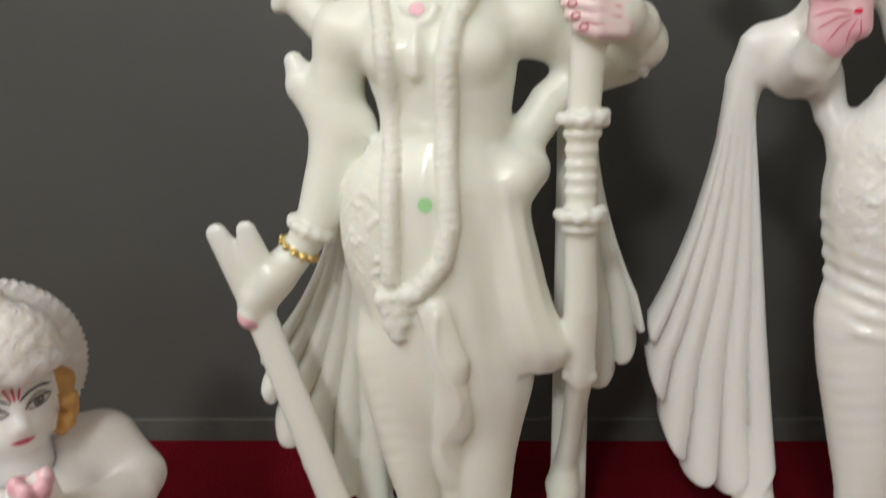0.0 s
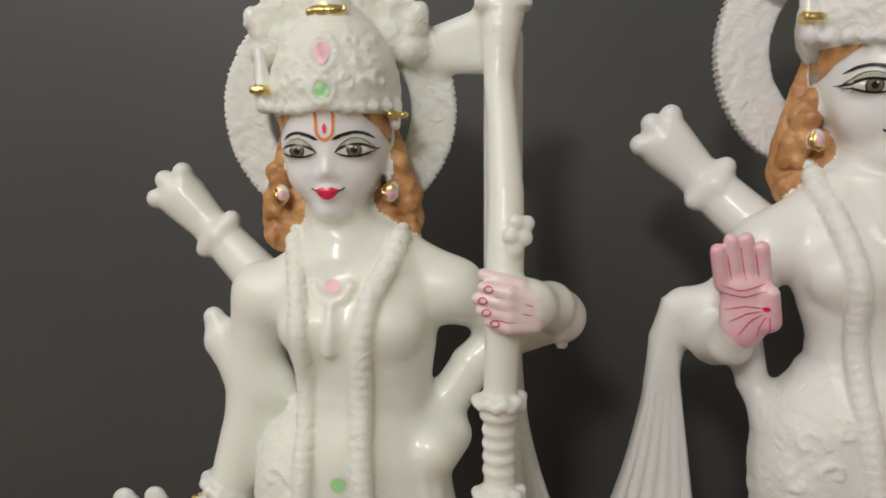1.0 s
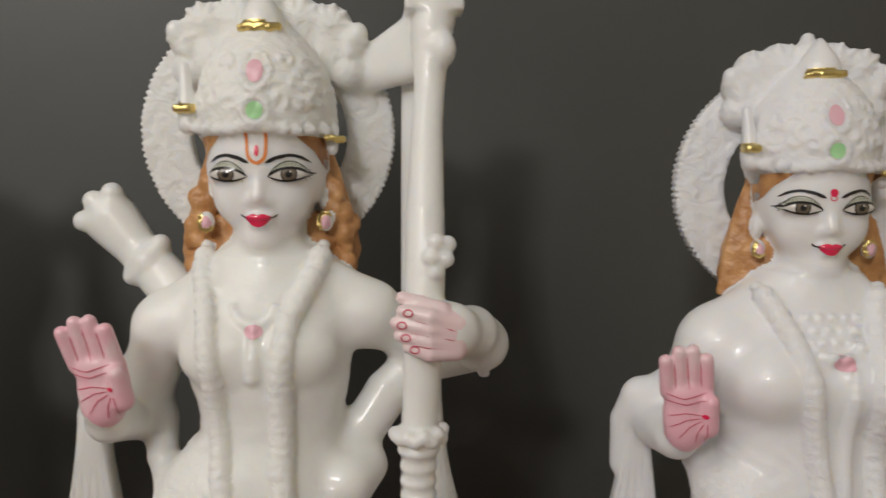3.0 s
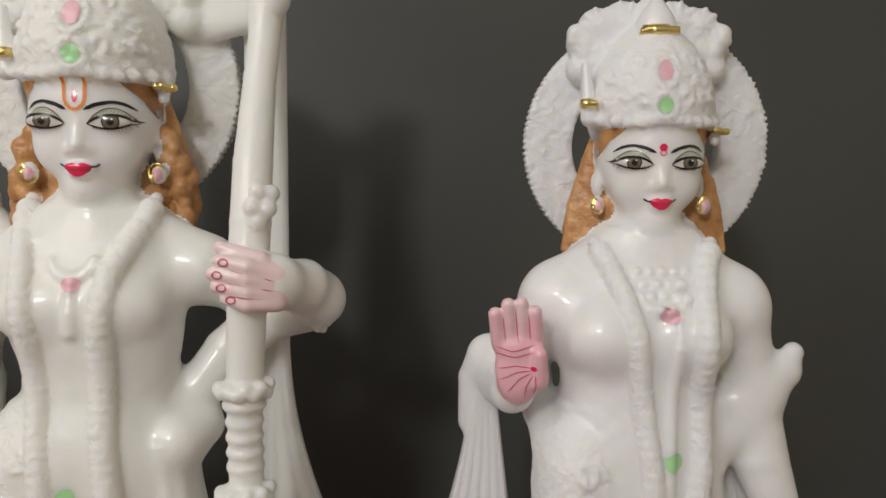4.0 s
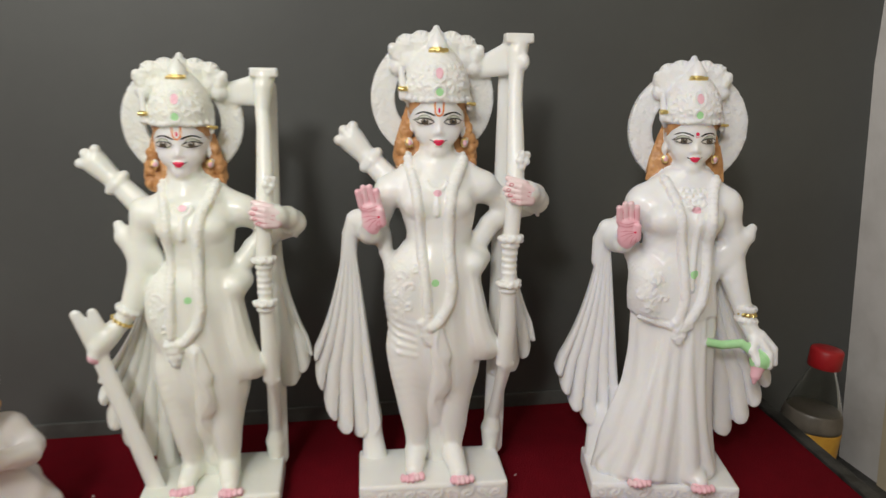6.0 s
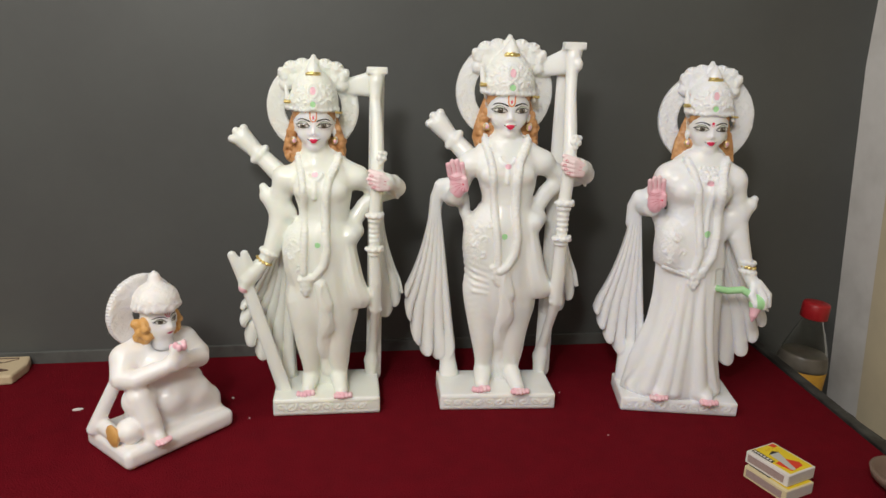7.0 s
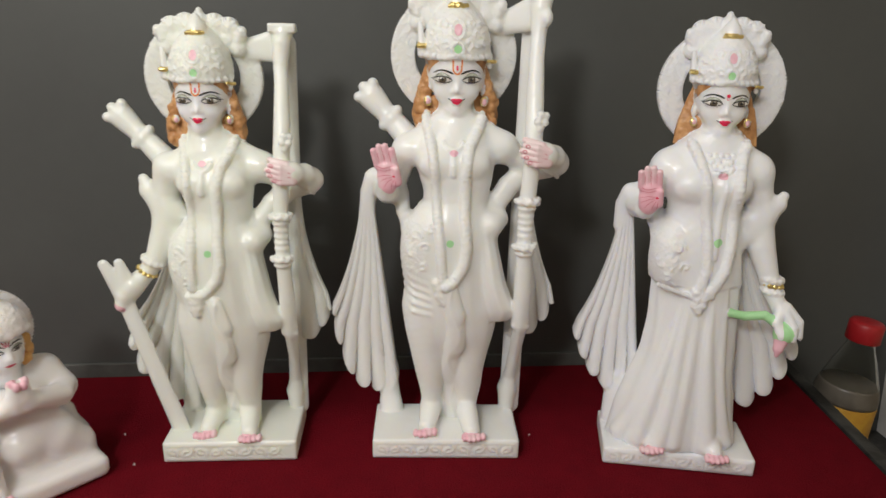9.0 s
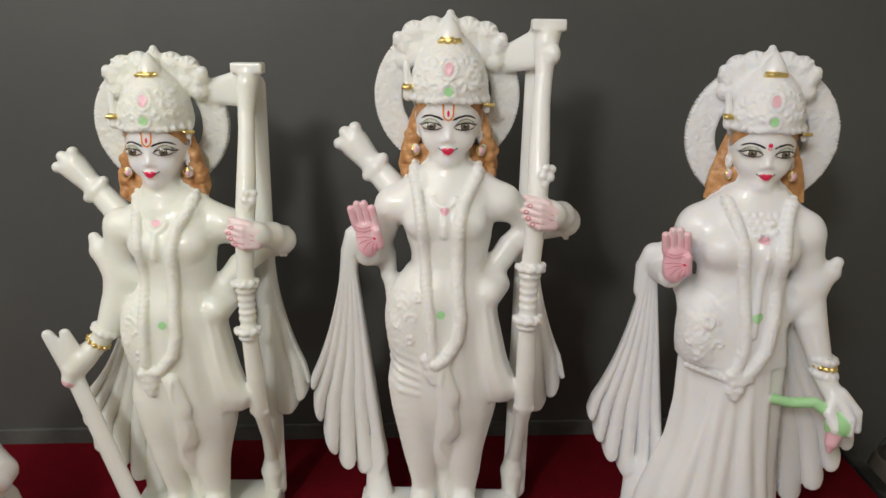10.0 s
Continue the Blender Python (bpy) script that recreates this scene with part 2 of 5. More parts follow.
            p = folds * f + 0.12 * np.sin(6.0 * f + 0.5)
            q = p - np.floor(p)
            lobe = np.sin(np.pi * q) ** 0.6
            # each fold ends in a stepped lobe that leans to the flaring side
            slant = (0.5 - q) if flare < 0 else (q - 0.5)
            far = np.interp(f, at, hem).astype(np.float32) + ruffle * (0.55 * lobe - 0.45 + 1.0 * slant)
            grow = np.clip(reach / far, 0.12, 1) ** 1.3
            flute = depth * np.clip((reach / far - 0.66) / 0.34, 0, 1) * (0.9 * slant * 2)
            mid = y + depth * grow * (1 - 1.7 * lobe) + flute
            d = np.abs(y0 - mid) * 0.72 - thick
            edge = np.maximum(np.maximum((a0 - th) * reach, (th - a1) * reach), np.maximum((reach - far) * 0.8, z - top))
            a, b = np.maximum(d + 2.2, 0), np.maximum(edge + 2.6, 0)
            return np.sqrt(a * a + b * b) - 2.2 + np.minimum(np.maximum(d + 2.2, edge + 2.6), 0)
        long = hem.max() + ruffle
        self.add((ax + long * math.sin(t0) - 4, y - thick - 2 * depth, az - long - 4), (ax + long * math.sin(t1) + 4, y + thick + 2 * depth, top), form, soft, kind)

    def halo(self, c, outer, inner, thick, soft=2.0, kind=0, beads=124):
        def form(x, y, z):
            u, w = x - c[0], z - c[2]
            r, a = np.sqrt(u * u + w * w), np.arctan2(w, u)
            swell = 1.7 * np.abs(np.sin(a * beads / 2))
            curl = np.sin(0.55 * r + 3.0 * np.abs(np.sin(a * 9)) + 0.6 * np.sin(a * 5))
            carve = 0.38 * curl * np.abs(np.cos(a * 9 + 0.12 * r)) + 0.3 * relief(x, 0 * z, z, 7.5)
            return np.maximum(np.maximum(r - outer - swell + 1.6, inner - r), np.abs(y - c[1]) - thick + carve)
        self.add((c[0] - outer - 2, c[1] - thick, c[2] - outer - 2), (c[0] + outer + 2, c[1] + thick, c[2] + outer + 2), form, soft, kind)

    def front(self, x, z):
        """The y of the surface met from the front at x, z."""
        fx, fz = (np.asarray(x) - self.lo[0]) / self.step, (np.asarray(z) - self.lo[2]) / self.step
        i, k = np.clip(np.floor(fx).astype(int), 0, self.n[0] - 2), np.clip(np.floor(fz).astype(int), 0, self.n[2] - 2)
        tx, tz = (fx - i)[..., None], (fz - k)[..., None]
        f = self.field
        col = (f[i, :, k] * (1 - tx) + f[i + 1, :, k] * tx) * (1 - tz) + (f[i, :, k + 1] * (1 - tx) + f[i + 1, :, k + 1] * tx) * tz
        inside = col < 0
        j = np.clip(inside.argmax(-1), 1, None)
        here, before = np.take_along_axis(col, j[..., None], -1)[..., 0], np.take_along_axis(col, j[..., None] - 1, -1)[..., 0]
        t = np.clip(before / (before - here + 1e-9), 0, 1)
        return np.where(inside.any(-1), self.lo[1] + self.step * (j - 1 + t), np.nan)

    def strand(self, points, radius, bead, soft=1.2, kind=0, sink=0.42, thin=3):
        """A beaded garland laid on the front surface along points of x, z."""
        pts = np.array(points, float)
        seg = np.r_[0, np.cumsum(np.hypot(*np.diff(pts, axis=0).T))]
        at = np.arange(0, seg[-1], bead)
        xs, zs = np.interp(at, seg, pts[:, 0]), np.interp(at, seg, pts[:, 1])
        ys = self.front(xs, zs)
        ys = np.interp(at, at[~np.isnan(ys)], ys[~np.isnan(ys)])
        ys = np.convolve(np.r_[ys[:1], ys[:1], ys, ys[-1:], ys[-1:]], np.ones(5) / 5, "valid")
        for n, (x, y, z) in enumerate(zip(xs, ys, zs)):
            size = radius * (0.55 + 0.45 * min(1.0, n / thin))
            self.ball((x, y + radius * (sink - 0.5) + (radius - size) * 0.8, z), size, soft, kind)

    def scroll(self, x, z, r, turn=1, start=0.0, width=1.25, kind=0):
        """A carved spiral standing proud of the front surface, round x, z."""
        t = np.linspace(0, 4.4, 12)
        k = r * (1 - t / 5.6)
        xs, zs = x + k * np.cos(start + turn * t), z + k * np.sin(start + turn * t)
        ys = self.front(xs, zs)
        if np.isnan(ys).any():
            return
        self.chain([(a, b - 0.1, c, width) for a, b, c in zip(xs, ys, zs)], 1.1, kind)

    def paint(self, upper, lower, mat, across=5, proud=0.25, n=22):
        """A painted mark laid on the front surface, between an upper and a lower line of x, z points."""
        lines = []
        for line in (upper, lower):
            pts = np.array(line, float)
            s = np.r_[0, np.cumsum(np.hypot(*np.diff(pts, axis=0).T) + 1e-6)]
            t = np.linspace(0, s[-1], n)
            lines.append(np.stack([smooth_line(t, s, pts[:, 0]), smooth_line(t, s, pts[:, 1])], -1))
        w = np.linspace(0, 1, across)[:, None, None]
        grid = lines[0][None] * (1 - w) + lines[1][None] * w
        y = self.front(grid[..., 0], grid[..., 1]) - proud
        self.decals.append((np.stack([grid[..., 0], y, grid[..., 1]], -1), mat))

    def stroke(self, points, width, mat, proud=0.3, taper=True):
        """A painted line through x, z points."""
        pts = np.array(points, float)
        s = np.r_[0, np.cumsum(np.hypot(*np.diff(pts, axis=0).T))]
        t = np.linspace(0, s[-1], 20)
        mid = np.stack([smooth_line(t, s, pts[:, 0]), smooth_line(t, s, pts[:, 1])], -1)
        way = np.gradient(mid, axis=0)
        way /= np.linalg.norm(way, axis=1, keepdims=True) + 1e-9
        side = np.stack([-way[:, 1], way[:, 0]], -1)
        half = width / 2 * (np.clip(np.minimum(np.linspace(0, 1, 20), np.linspace(1, 0, 20)) * 5 + 0.25, 0, 1) if taper else 1)
        half = np.broadcast_to(half, (20,))[:, None]
        self.paint(mid + side * half, mid - side * half, mat, 3, proud)

    def dot(self, x, z, rx, rz, mat, proud=0.3):
        a = np.linspace(math.pi, 0, 17)
        self.paint(np.stack([x + rx * np.cos(a), z + rz * np.sin(a)], -1), np.stack([x + rx * np.cos(a), z - rz * np.sin(a)], -1), mat, 7, proud, 17)

    def ring(self, x, z, rx, rz, width, mat):
        a = np.linspace(0, 2 * math.pi, 25)
        self.paint(np.stack([x + rx * np.cos(a), z + rz * np.sin(a)], -1), np.stack([x + (rx - width) * np.cos(a), z + (rz - width) * np.sin(a)], -1), mat, 2, 0.3, 25)

    def build(self, name, stone):
        """The blended surface as one mesh object, with its painted marks; slot 0 is the stone, the rest are PAINTS."""
        f = self.field
        s = f < 0
        cell = np.zeros(np.array(f.shape) - 1, np.uint8)
        corners = [(a, b, c) for a in (0, 1) for b in (0, 1) for c in (0, 1)]
        view = lambda g, o: g[o[0]:g.shape[0] - 1 + o[0], o[1]:g.shape[1] - 1 + o[1], o[2]:g.shape[2] - 1 + o[2]]
        for o in corners:
            cell += view(s, o)
        at = np.argwhere((cell > 0) & (cell < 8))
        number = np.full(cell.shape, -1, np.int64)
        number[tuple(at.T)] = np.arange(len(at))
        total, count = np.zeros((len(at), 3)), np.zeros(len(at))
        value = {o: f[at[:, 0] + o[0], at[:, 1] + o[1], at[:, 2] + o[2]].astype(float) for o in corners}
        for o in corners:
            for axis in range(3):
                if o[axis]:
                    continue
                e = tuple(v + (n == axis) for n, v in enumerate(o))
                a, b = value[o], value[e]
                hit = (a < 0) != (b < 0)
                t = np.where(hit, a / np.where(hit, a - b, 1), 0)
                place = np.array(o, float)[None] + t[:, None] * np.eye(3)[axis]
                total += np.where(hit[:, None], place, 0)
                count += hit
        verts = (self.lo + self.step * (at + total / count[:, None])) / 1000.0
        quads = []
        for axis in range(3):
            j, k = (axis + 1) % 3, (axis + 2) % 3
            low = [slice(1, -1)] * 3
            low[axis] = slice(0, -1)
            high = list(low)
            high[axis] = slice(1, None)
            flip = s[tuple(low)] != s[tuple(high)]
            e = np.argwhere(flip)
            out = s[tuple(low)][flip]
            base = e.copy()
            base[:, j] += 1
            base[:, k] += 1
            ring = []
            for dj, dk in ((1, 1), (0, 1), (0, 0), (1, 0)):
                c = base.copy()
                c[:, j] -= dj
                c[:, k] -= dk
                ring.append(number[tuple(c.T)])
            q = np.stack(ring, 1)
            q[~out] = q[~out][:, ::-1]
            quads.append(q)
        quads = np.concatenate(quads)
        quads = quads[(quads >= 0).all(1)]
        label = self.kind[tuple(at.T)]
        used = np.unique(label)
        share = (label[:, None] == used[None]).astype(np.float32)
        for turn in range(5):
            face = share[quads].mean(1)
            grown, hits = np.zeros_like(share), np.zeros((len(share), 1), np.float32)
            for c in range(4):
                np.add.at(grown, quads[:, c], face)
                np.add.at(hits, quads[:, c], 1)
            share = grown / np.maximum(hits, 1)
        tone = used[share[quads].mean(1).argmax(1)].astype(np.int32)
        slots = [stone] + PAINTS + [CARVED[stone.name]]
        for grid, mat in self.decals:
            a, b = grid.shape[:2]
            first = len(verts)
            verts = np.concatenate([verts, np.nan_to_num(grid.reshape(-1, 3)) / 1000.0])
            i = (first + np.arange(a - 1)[:, None] * b + np.arange(b - 1)[None]).ravel()
            more = np.stack([i, i + b, i + b + 1, i + 1], 1)
            bad = np.isnan(grid[..., 1]).ravel()
            more = more[~bad[more - first].any(1)]
            quads = np.concatenate([quads, more])
            tone = np.concatenate([tone, np.full(len(more), slots.index(mat), np.int32)])
        me = bpy.data.meshes.new(name)
        me.vertices.add(len(verts))
        me.vertices.foreach_set("co", verts.astype(np.float32).ravel())
        me.loops.add(quads.size)
        me.loops.foreach_set("vertex_index", quads.astype(np.int32).ravel())
        me.polygons.add(len(quads))
        me.polygons.foreach_set("loop_start", np.arange(0, quads.size, 4, dtype=np.int32))
        for m in slots:
            me.materials.append(m)
        me.polygons.foreach_set("material_index", tone)
        me.polygons.foreach_set("use_smooth", np.ones(len(quads), bool))
        me.update(calc_edges=True)
        me.validate()
        return new(name, me)


def dense(rows, window=15):
    """Rows by height, refilled finely and rounded where their slope breaks."""
    rows = np.array(sorted(rows), float)
    z = np.linspace(rows[0, 0], rows[-1, 0], max(40, int((rows[-1, 0] - rows[0, 0]) / 1.2)))
    out = [z]
    for i in range(1, rows.shape[1]):
        v, h = np.interp(z, rows[:, 0], rows[:, i]), window // 2
        out.append(np.convolve(np.r_[2 * v[0] - v[h:0:-1], v, 2 * v[-1] - v[-2:-h - 2:-1]], np.ones(window) / window, "valid"))
    return np.stack(out, 1)


def smooth_line(t, s, v):
    """Values along a line, rounded at its corners."""
    fine = np.linspace(0, s[-1], 81)
    base = np.interp(fine, s, v)
    w = 9
    rounded = np.convolve(np.r_[2 * base[0] - base[w // 2:0:-1], base, 2 * base[-1] - base[-2:-w // 2 - 1:-1]], np.ones(w) / w, "valid")
    return np.interp(t, fine, rounded)


def relief(x, y, z, w):
    """A carved, uneven pattern of knobs about w millimetres across."""
    k = 2 * np.pi / w
    return np.sin(k * x + 1.3 * np.sin(k * z * 0.6)) * np.sin(k * z + 1.1 * np.sin(k * x * 0.55 + 1)) * 0.7 + 0.5 * np.sin(k * (0.7 * y + 0.5 * z)) * np.sin(k * (x * 0.8 - 0.4 * z))


KIND = {m.name: i + 1 for i, m in enumerate(PAINTS)}
kPINK, kPALE, kHAIR, kGOLD, kGREEN, kROSE, kRED, kFACE, kTAWNY = (KIND[m.name] for m in (PINK, PALE, HAIR, GOLD, GREEN, ROSE, RED, FACE, TAWNY))
kCARVE = len(PAINTS) + 1

# ---- statues ----
STEP = 1.05


def eye(cv, x, z, s, out):
    """A painted eye; out is -1 or 1, the side of its outer corner."""
    a = np.linspace(-1, 1, 15)
    w, up, dn = 9.2 * s, 3.3 * s, 2.5 * s
    xs = x + out * w * a
    top = z + up * (1 - np.abs(a) ** 2.3) + 0.5 * s * a
    low = z - dn * (1 - np.abs(a) ** 2.0) + 0.5 * s * a
    cv.paint(np.stack([xs, top + 3.4 * s * (1 - a * a)], -1), np.stack([xs, top - 0.3], -1), SHADOW, 4, 0.25)
    cv.paint(np.stack([xs, top], -1), np.stack([xs, low], -1), WHITE, 6, 0.35)
    for r, mat, proud in ((3.7 * s, BLACK, 0.42), (3.15 * s, IRIS, 0.48), (1.5 * s, BLACK, 0.55)):
        b = np.linspace(-1, 1, 15)
        h = r * np.sqrt(1 - b * b)
        t, l = (np.interp(b * r / w * out, a, v) for v in (top, low))
        cv.paint(np.stack([x + r * b, np.minimum(z + 0.5 * s + h, t)], -1), np.stack([x + r * b, np.maximum(z + 0.5 * s - h, l)], -1), mat, 6, proud, 15)
    # a white glint painted on the iris
    cv.dot(x + 0.8 * s, z + 1.6 * s, 0.4 * s, 0.4 * s, WHITE, 0.62)
    cv.stroke(np.stack([np.r_[xs, x + out * (w + 1.2 * s)], np.r_[top, z + 1.1 * s]], -1), 1.15 * s, BLACK, 0.6)
    cv.stroke(np.stack([xs, low], -1), 0.8 * s, BLACK, 0.6)
    cv.stroke(np.stack([xs, top + 2.9 * s * (1 - a * a)], -1), 0.3 * s, BLACK, 0.5)
    for i in range(2, 14):
        lean = out * 0.5 * s * a[i]
        cv.stroke([(xs[i], top[i] + 0.9 * s), (xs[i] + lean, top[i] + 0.9 * s + 1.3 * s * (1 - a[i] ** 2))], 0.16 * s, BLACK, 0.5)
        cv.stroke([(xs[i], low[i]), (xs[i] + lean, low[i] - 1.2 * s)], 0.2 * s, BLACK, 0.5)


def head(cv, x, y, z, s, mark, tilt=0.0, petal=1.0, curls=True):
    """A crowned head, its mouth at x, y, z."""
    P = lambda a, b, c: (x + s * a, y + s * b, z + s * c)
    cv.limb(P(0, 25, 0), P(0, 21, -34), 13.5 * s, 20 * s, 6)
    cv.ball(P(0, 25, 25), (27.5 * s, 27.5 * s, 31 * s), 3, kFACE)
    cv.ball(P(0, 16, 3), (15 * s, 15 * s, 16 * s), 8, kFACE)
    cv.ball(P(0, 6.5, -8), (6.2 * s, 5.6 * s, 4.8 * s), 7, kFACE)
    for m in (-1, 1):
        cv.ball(P(11.5 * m, 9.8, 9.5), (9.2 * s, 8 * s, 10 * s), 7, kFACE)
        cv.ball(P(13.5 * m, 3.5, 20), (8 * s, 5 * s, 4.5 * s), 3, kFACE)
    cv.limb(P(0, 1.0, 22), P(0, -2.6, 10), 1.8 * s, 2.9 * s, 3.5, kFACE)
    for m in (-1, 1):
        cv.ball(P(3.6 * m, 0.2, 8.4), 2.2 * s, 2.5, kFACE)
    cv.ball(P(0, -0.5, 1.2), (6 * s, 3 * s, 2 * s), 2, kFACE)
    cv.ball(P(0, 0, -2), (4.4 * s, 3 * s, 2 * s), 2, kFACE)
    # hair falling behind the ears
    rnd = random.Random(7)
    for m in (-1, 1):
        cv.chain([(*P(a * m, b, c), r * s) for a, b, c, r in ((26, 33, 30, 4), (28, 33, 20, 5.5), (30, 33, 8, 7), (32, 33, -4, 8.5), (33, 32, -16, 9.5), (31, 30, -24, 9))], 3, kHAIR, flat=0.75)
        cv.chain([(*P(a * m, b, c), r * s) for a, b, c, r in ((22, 27, -2, 4), (21, 26, -10, 5), (23, 27, -20, 6))], 5, kHAIR)
        if curls:
            for k in range(30):
                c = 16 - 43 * (k + rnd.random()) / 30
                wide = 30 + 11 * min(1.0, (18 - c) / 26)
                a = 27 + (wide - 27) * rnd.random() - (7 * rnd.random() if c < -8 else 0)
                r = 3.0 + 1.8 * rnd.random()
                cv.ball(P(a * m, 22.5 + 4 * rnd.random() + 0.15 * abs(a - 32), c), (r * s, r * s, r * 1.15 * s), 0.9, kHAIR)
        else:
            for k in range(7):
                u = 22 + 3.2 * k
                cv.chain([(*P((0.55 * u + 13) * m, 26.5 + 0.6 * k, 12), 0.9 * s), (*P((0.8 * u + 6) * m, 24.5 + 0.7 * k, -4), 1.6 * s), (*P((u + 0.8 * (-1) ** k) * m, 23.5 + 0.8 * k, -26), 1.9 * s)], 1.6, kHAIR)
        cv.ball(P(26.4 * m, 24, 9), (2.2 * s, 4 * s, 6 * s), 3, kFACE)
        # ear drops
        cv.ball(P(27.2 * m, 17.4, -1.6), (3.7 * s, 3.0 * s, 4.9 * s), 1.2)
        cv.ball(P(27 * m, 15.0, -2.4), (1.9 * s, 2.0 * s, 2.8 * s), 0.6, kROSE)
        for k in range(9):
            w = math.pi * (0.2 + 1.1 * k / 8) + (math.pi / 2 if m < 0 else 0)
            cv.ball(P(27 * m + 3.5 * math.cos(w), 14.9, -1.6 + 4.6 * math.sin(w)), 0.85 * s, 0.6, kGOLD)
    # crown
    cv.loft([(z + s * a, x + s * tilt * a, y + s * 28, s * b, s * b * 0.98) for a, b in ((32, 28.3), (34.5, 30.8), (37, 32.6), (40, 32.8), (43, 32.4), (50, 33), (58, 31.8), (66, 29.2), (74, 25.2), (82, 19.5), (88, 12.5), (92, 8))],
            2.5, kCARVE, rough=0.5 * s, wave=8 * s)
    for i in range(-5, 6):
        cv.ball(P(5.6 * i, 28 - 31.8 * math.sqrt(1 - (i * 5.6 / 33.4) ** 2), 39.5 + 0.8 * math.cos(i * 1.2)), (3.2 * s, 1.5 * s, 2.6 * s), 2, kCARVE)
    for row, (c, rr, n) in enumerate(((51, 29, 7), (60, 28, 6), (69, 24, 5))):
        for k in range(n):
            a = rr * math.sin(1.25 * ((k + 0.5) / n * 2 - 1))
            if abs(a) > 6:
                cv.scroll(x + s * a, z + s * (c + 1.5 * math.sin(2.2 * k + row)), (4.4 - 0.4 * row) * s, 1 if a > 0 else -1, 1.3 * k + row, 1.15 * s, kCARVE)
    for c, rx, rz, n in ((64, 6.2, 8.4, 15), (47, 5.6, 5.8, 12)):
        for k in range(n):
            w = 2 * math.pi * k / n
            a, h = rx * math.cos(w), c + rz * math.sin(w)
            f = cv.front(np.array([x + s * a]), np.array([z + s * h]))[0]
            cv.ball((x + s * a, float(f) + 0.1, z + s * h), 1.7 * s, 0.8, kCARVE)
    # petals behind the crown
    for m in (-1, 1):
        for a, c, r in ((13, 83, 12), (27, 78, 12), (37, 70, 9)):
            cv.ball(P(a * m * petal, 38, c), (r * s, 8 * s, r * s), 2.5, kCARVE)
        for a, c, r in ((14.5, 92, 12.5), (29, 90, 11), (38.5, 82, 8)):
            cv.ball(P(a * m * petal, 37, c), (r * s, 7 * s, r * s), 1.2, kCARVE)
            for k in range(5):
                w = math.pi * (0.5 + 0.19 * (k - 2)) - m * 0.25
                cv.limb(P(a * m * petal, 30.5, c), P(a * m * petal + 0.86 * r * math.cos(w), 32.5, c + 0.86 * r * math.sin(w)), 1.2 * s, 1.7 * s, 1.0, kCARVE)
        cv.ball(P(42.5 * m * petal, 34, 87), (4.6 * s, 5 * s, 5.2 * s), 1.5)
        cv.ball(P(38 * m * petal, 34, 78), (4.2 * s, 5 * s, 4.6 * s), 1.5, kCARVE)
    # bud over a gold band
    cv.loft([(z + s * a, x, y + s * 21, s * b, s * b) for a, b in ((81, 9.5), (87, 10.6), (91, 10.2), (95, 7.8), (99, 4.8), (102, 2.6), (104, 1.0))], 1.2)
    cv.chain([(*P(0, 34, 88), 9 * s), (*P(0, 35, 98), 8 * s), (*P(0, 36, 106), 3.6 * s)], 1.5, kCARVE)
    for a in range(-4, 5):
        cv.block(P(a * 2.1, 10.6 + 0.12 * a * a, 85 + 0.35 * math.sin(2.1 * a)), (1.5 * s, 1.6 * s, (1.6 + 0.3 * math.sin(3.3 * a)) * s), 0.4, 0.5, kGOLD)
    cv.limb(P(-33, 15, 42), P(-35, 18, 68), 4.4 * s, 2.6 * s, 1.5)
    cv.block(P(-34, 13, 49), (4.2 * s, 5 * s, 1.8 * s), 0.8, 0.4, kGOLD)
    cv.limb(P(31, 16, 31), P(31, 20, 41), 2.4 * s, 3 * s, 2.5)
    for k in range(4):
        cv.ball(P(29 + 2.3 * k, 11 + 1.0 * k, 36 + 0.5 * math.sin(k * 2)), (1.7 * s, 2.2 * s, (1.4 + 0.2 * k) * s), 0.5, kGOLD)
    # painted marks
    for m in (-1, 1):
        eye(cv, x + 13.5 * s * m, z + 19.4 * s, s, m)
        cv.stroke([(x + s * m * a, z + s * c) for a, c in ((3.6, 24.8), (9, 27.4), (14, 28.3), (18, 27.6), (22, 25.2))], 1.35 * s, BLACK, 0.4)
        cv.stroke([(x + s * m * a, z + s * c) for a, c in ((3.5, 24.7), (8, 26.9), (13, 28.1))], 1.6 * s, BLACK, 0.45)
        cv.paint([(x + s * m * a, z + s * c) for a, c in ((17, 36.5), (23, 36.8), (28, 36))], [(x + s * m * a, z + s * c) for a, c in ((17, 36), (23.5, 30), (27.5, 22))], HAIR, 4, 0.3)
        cv.stroke([(x + s * m * a, z + s * c) for a, c in ((4.8, 0.8), (6.6, 1.3), (8.0, 2.4))], 0.8 * s, BLACK, 0.5)
    a = np.linspace(-1, 1, 15)
    up = z + s * (0.9 + 2.1 * (1 - a * a) - 1.0 * np.exp(-(a / 0.16) ** 2) + 0.4 * a * a)
    dn = z + s * (0.6 - 3.7 * (1 - a * a) ** 1.1 + 0.6 * a * a)
    cv.paint(np.stack([x + 6.0 * s * a, up], -1), np.stack([x + 6.0 * s * a, dn], -1), RED, 6, 0.45)
    cv.stroke([(x - 5.9 * s, z + 0.7 * s), (x, z + 0.1 * s), (x + 5.9 * s, z + 0.7 * s)], 0.35 * s, LINE, 0.6)
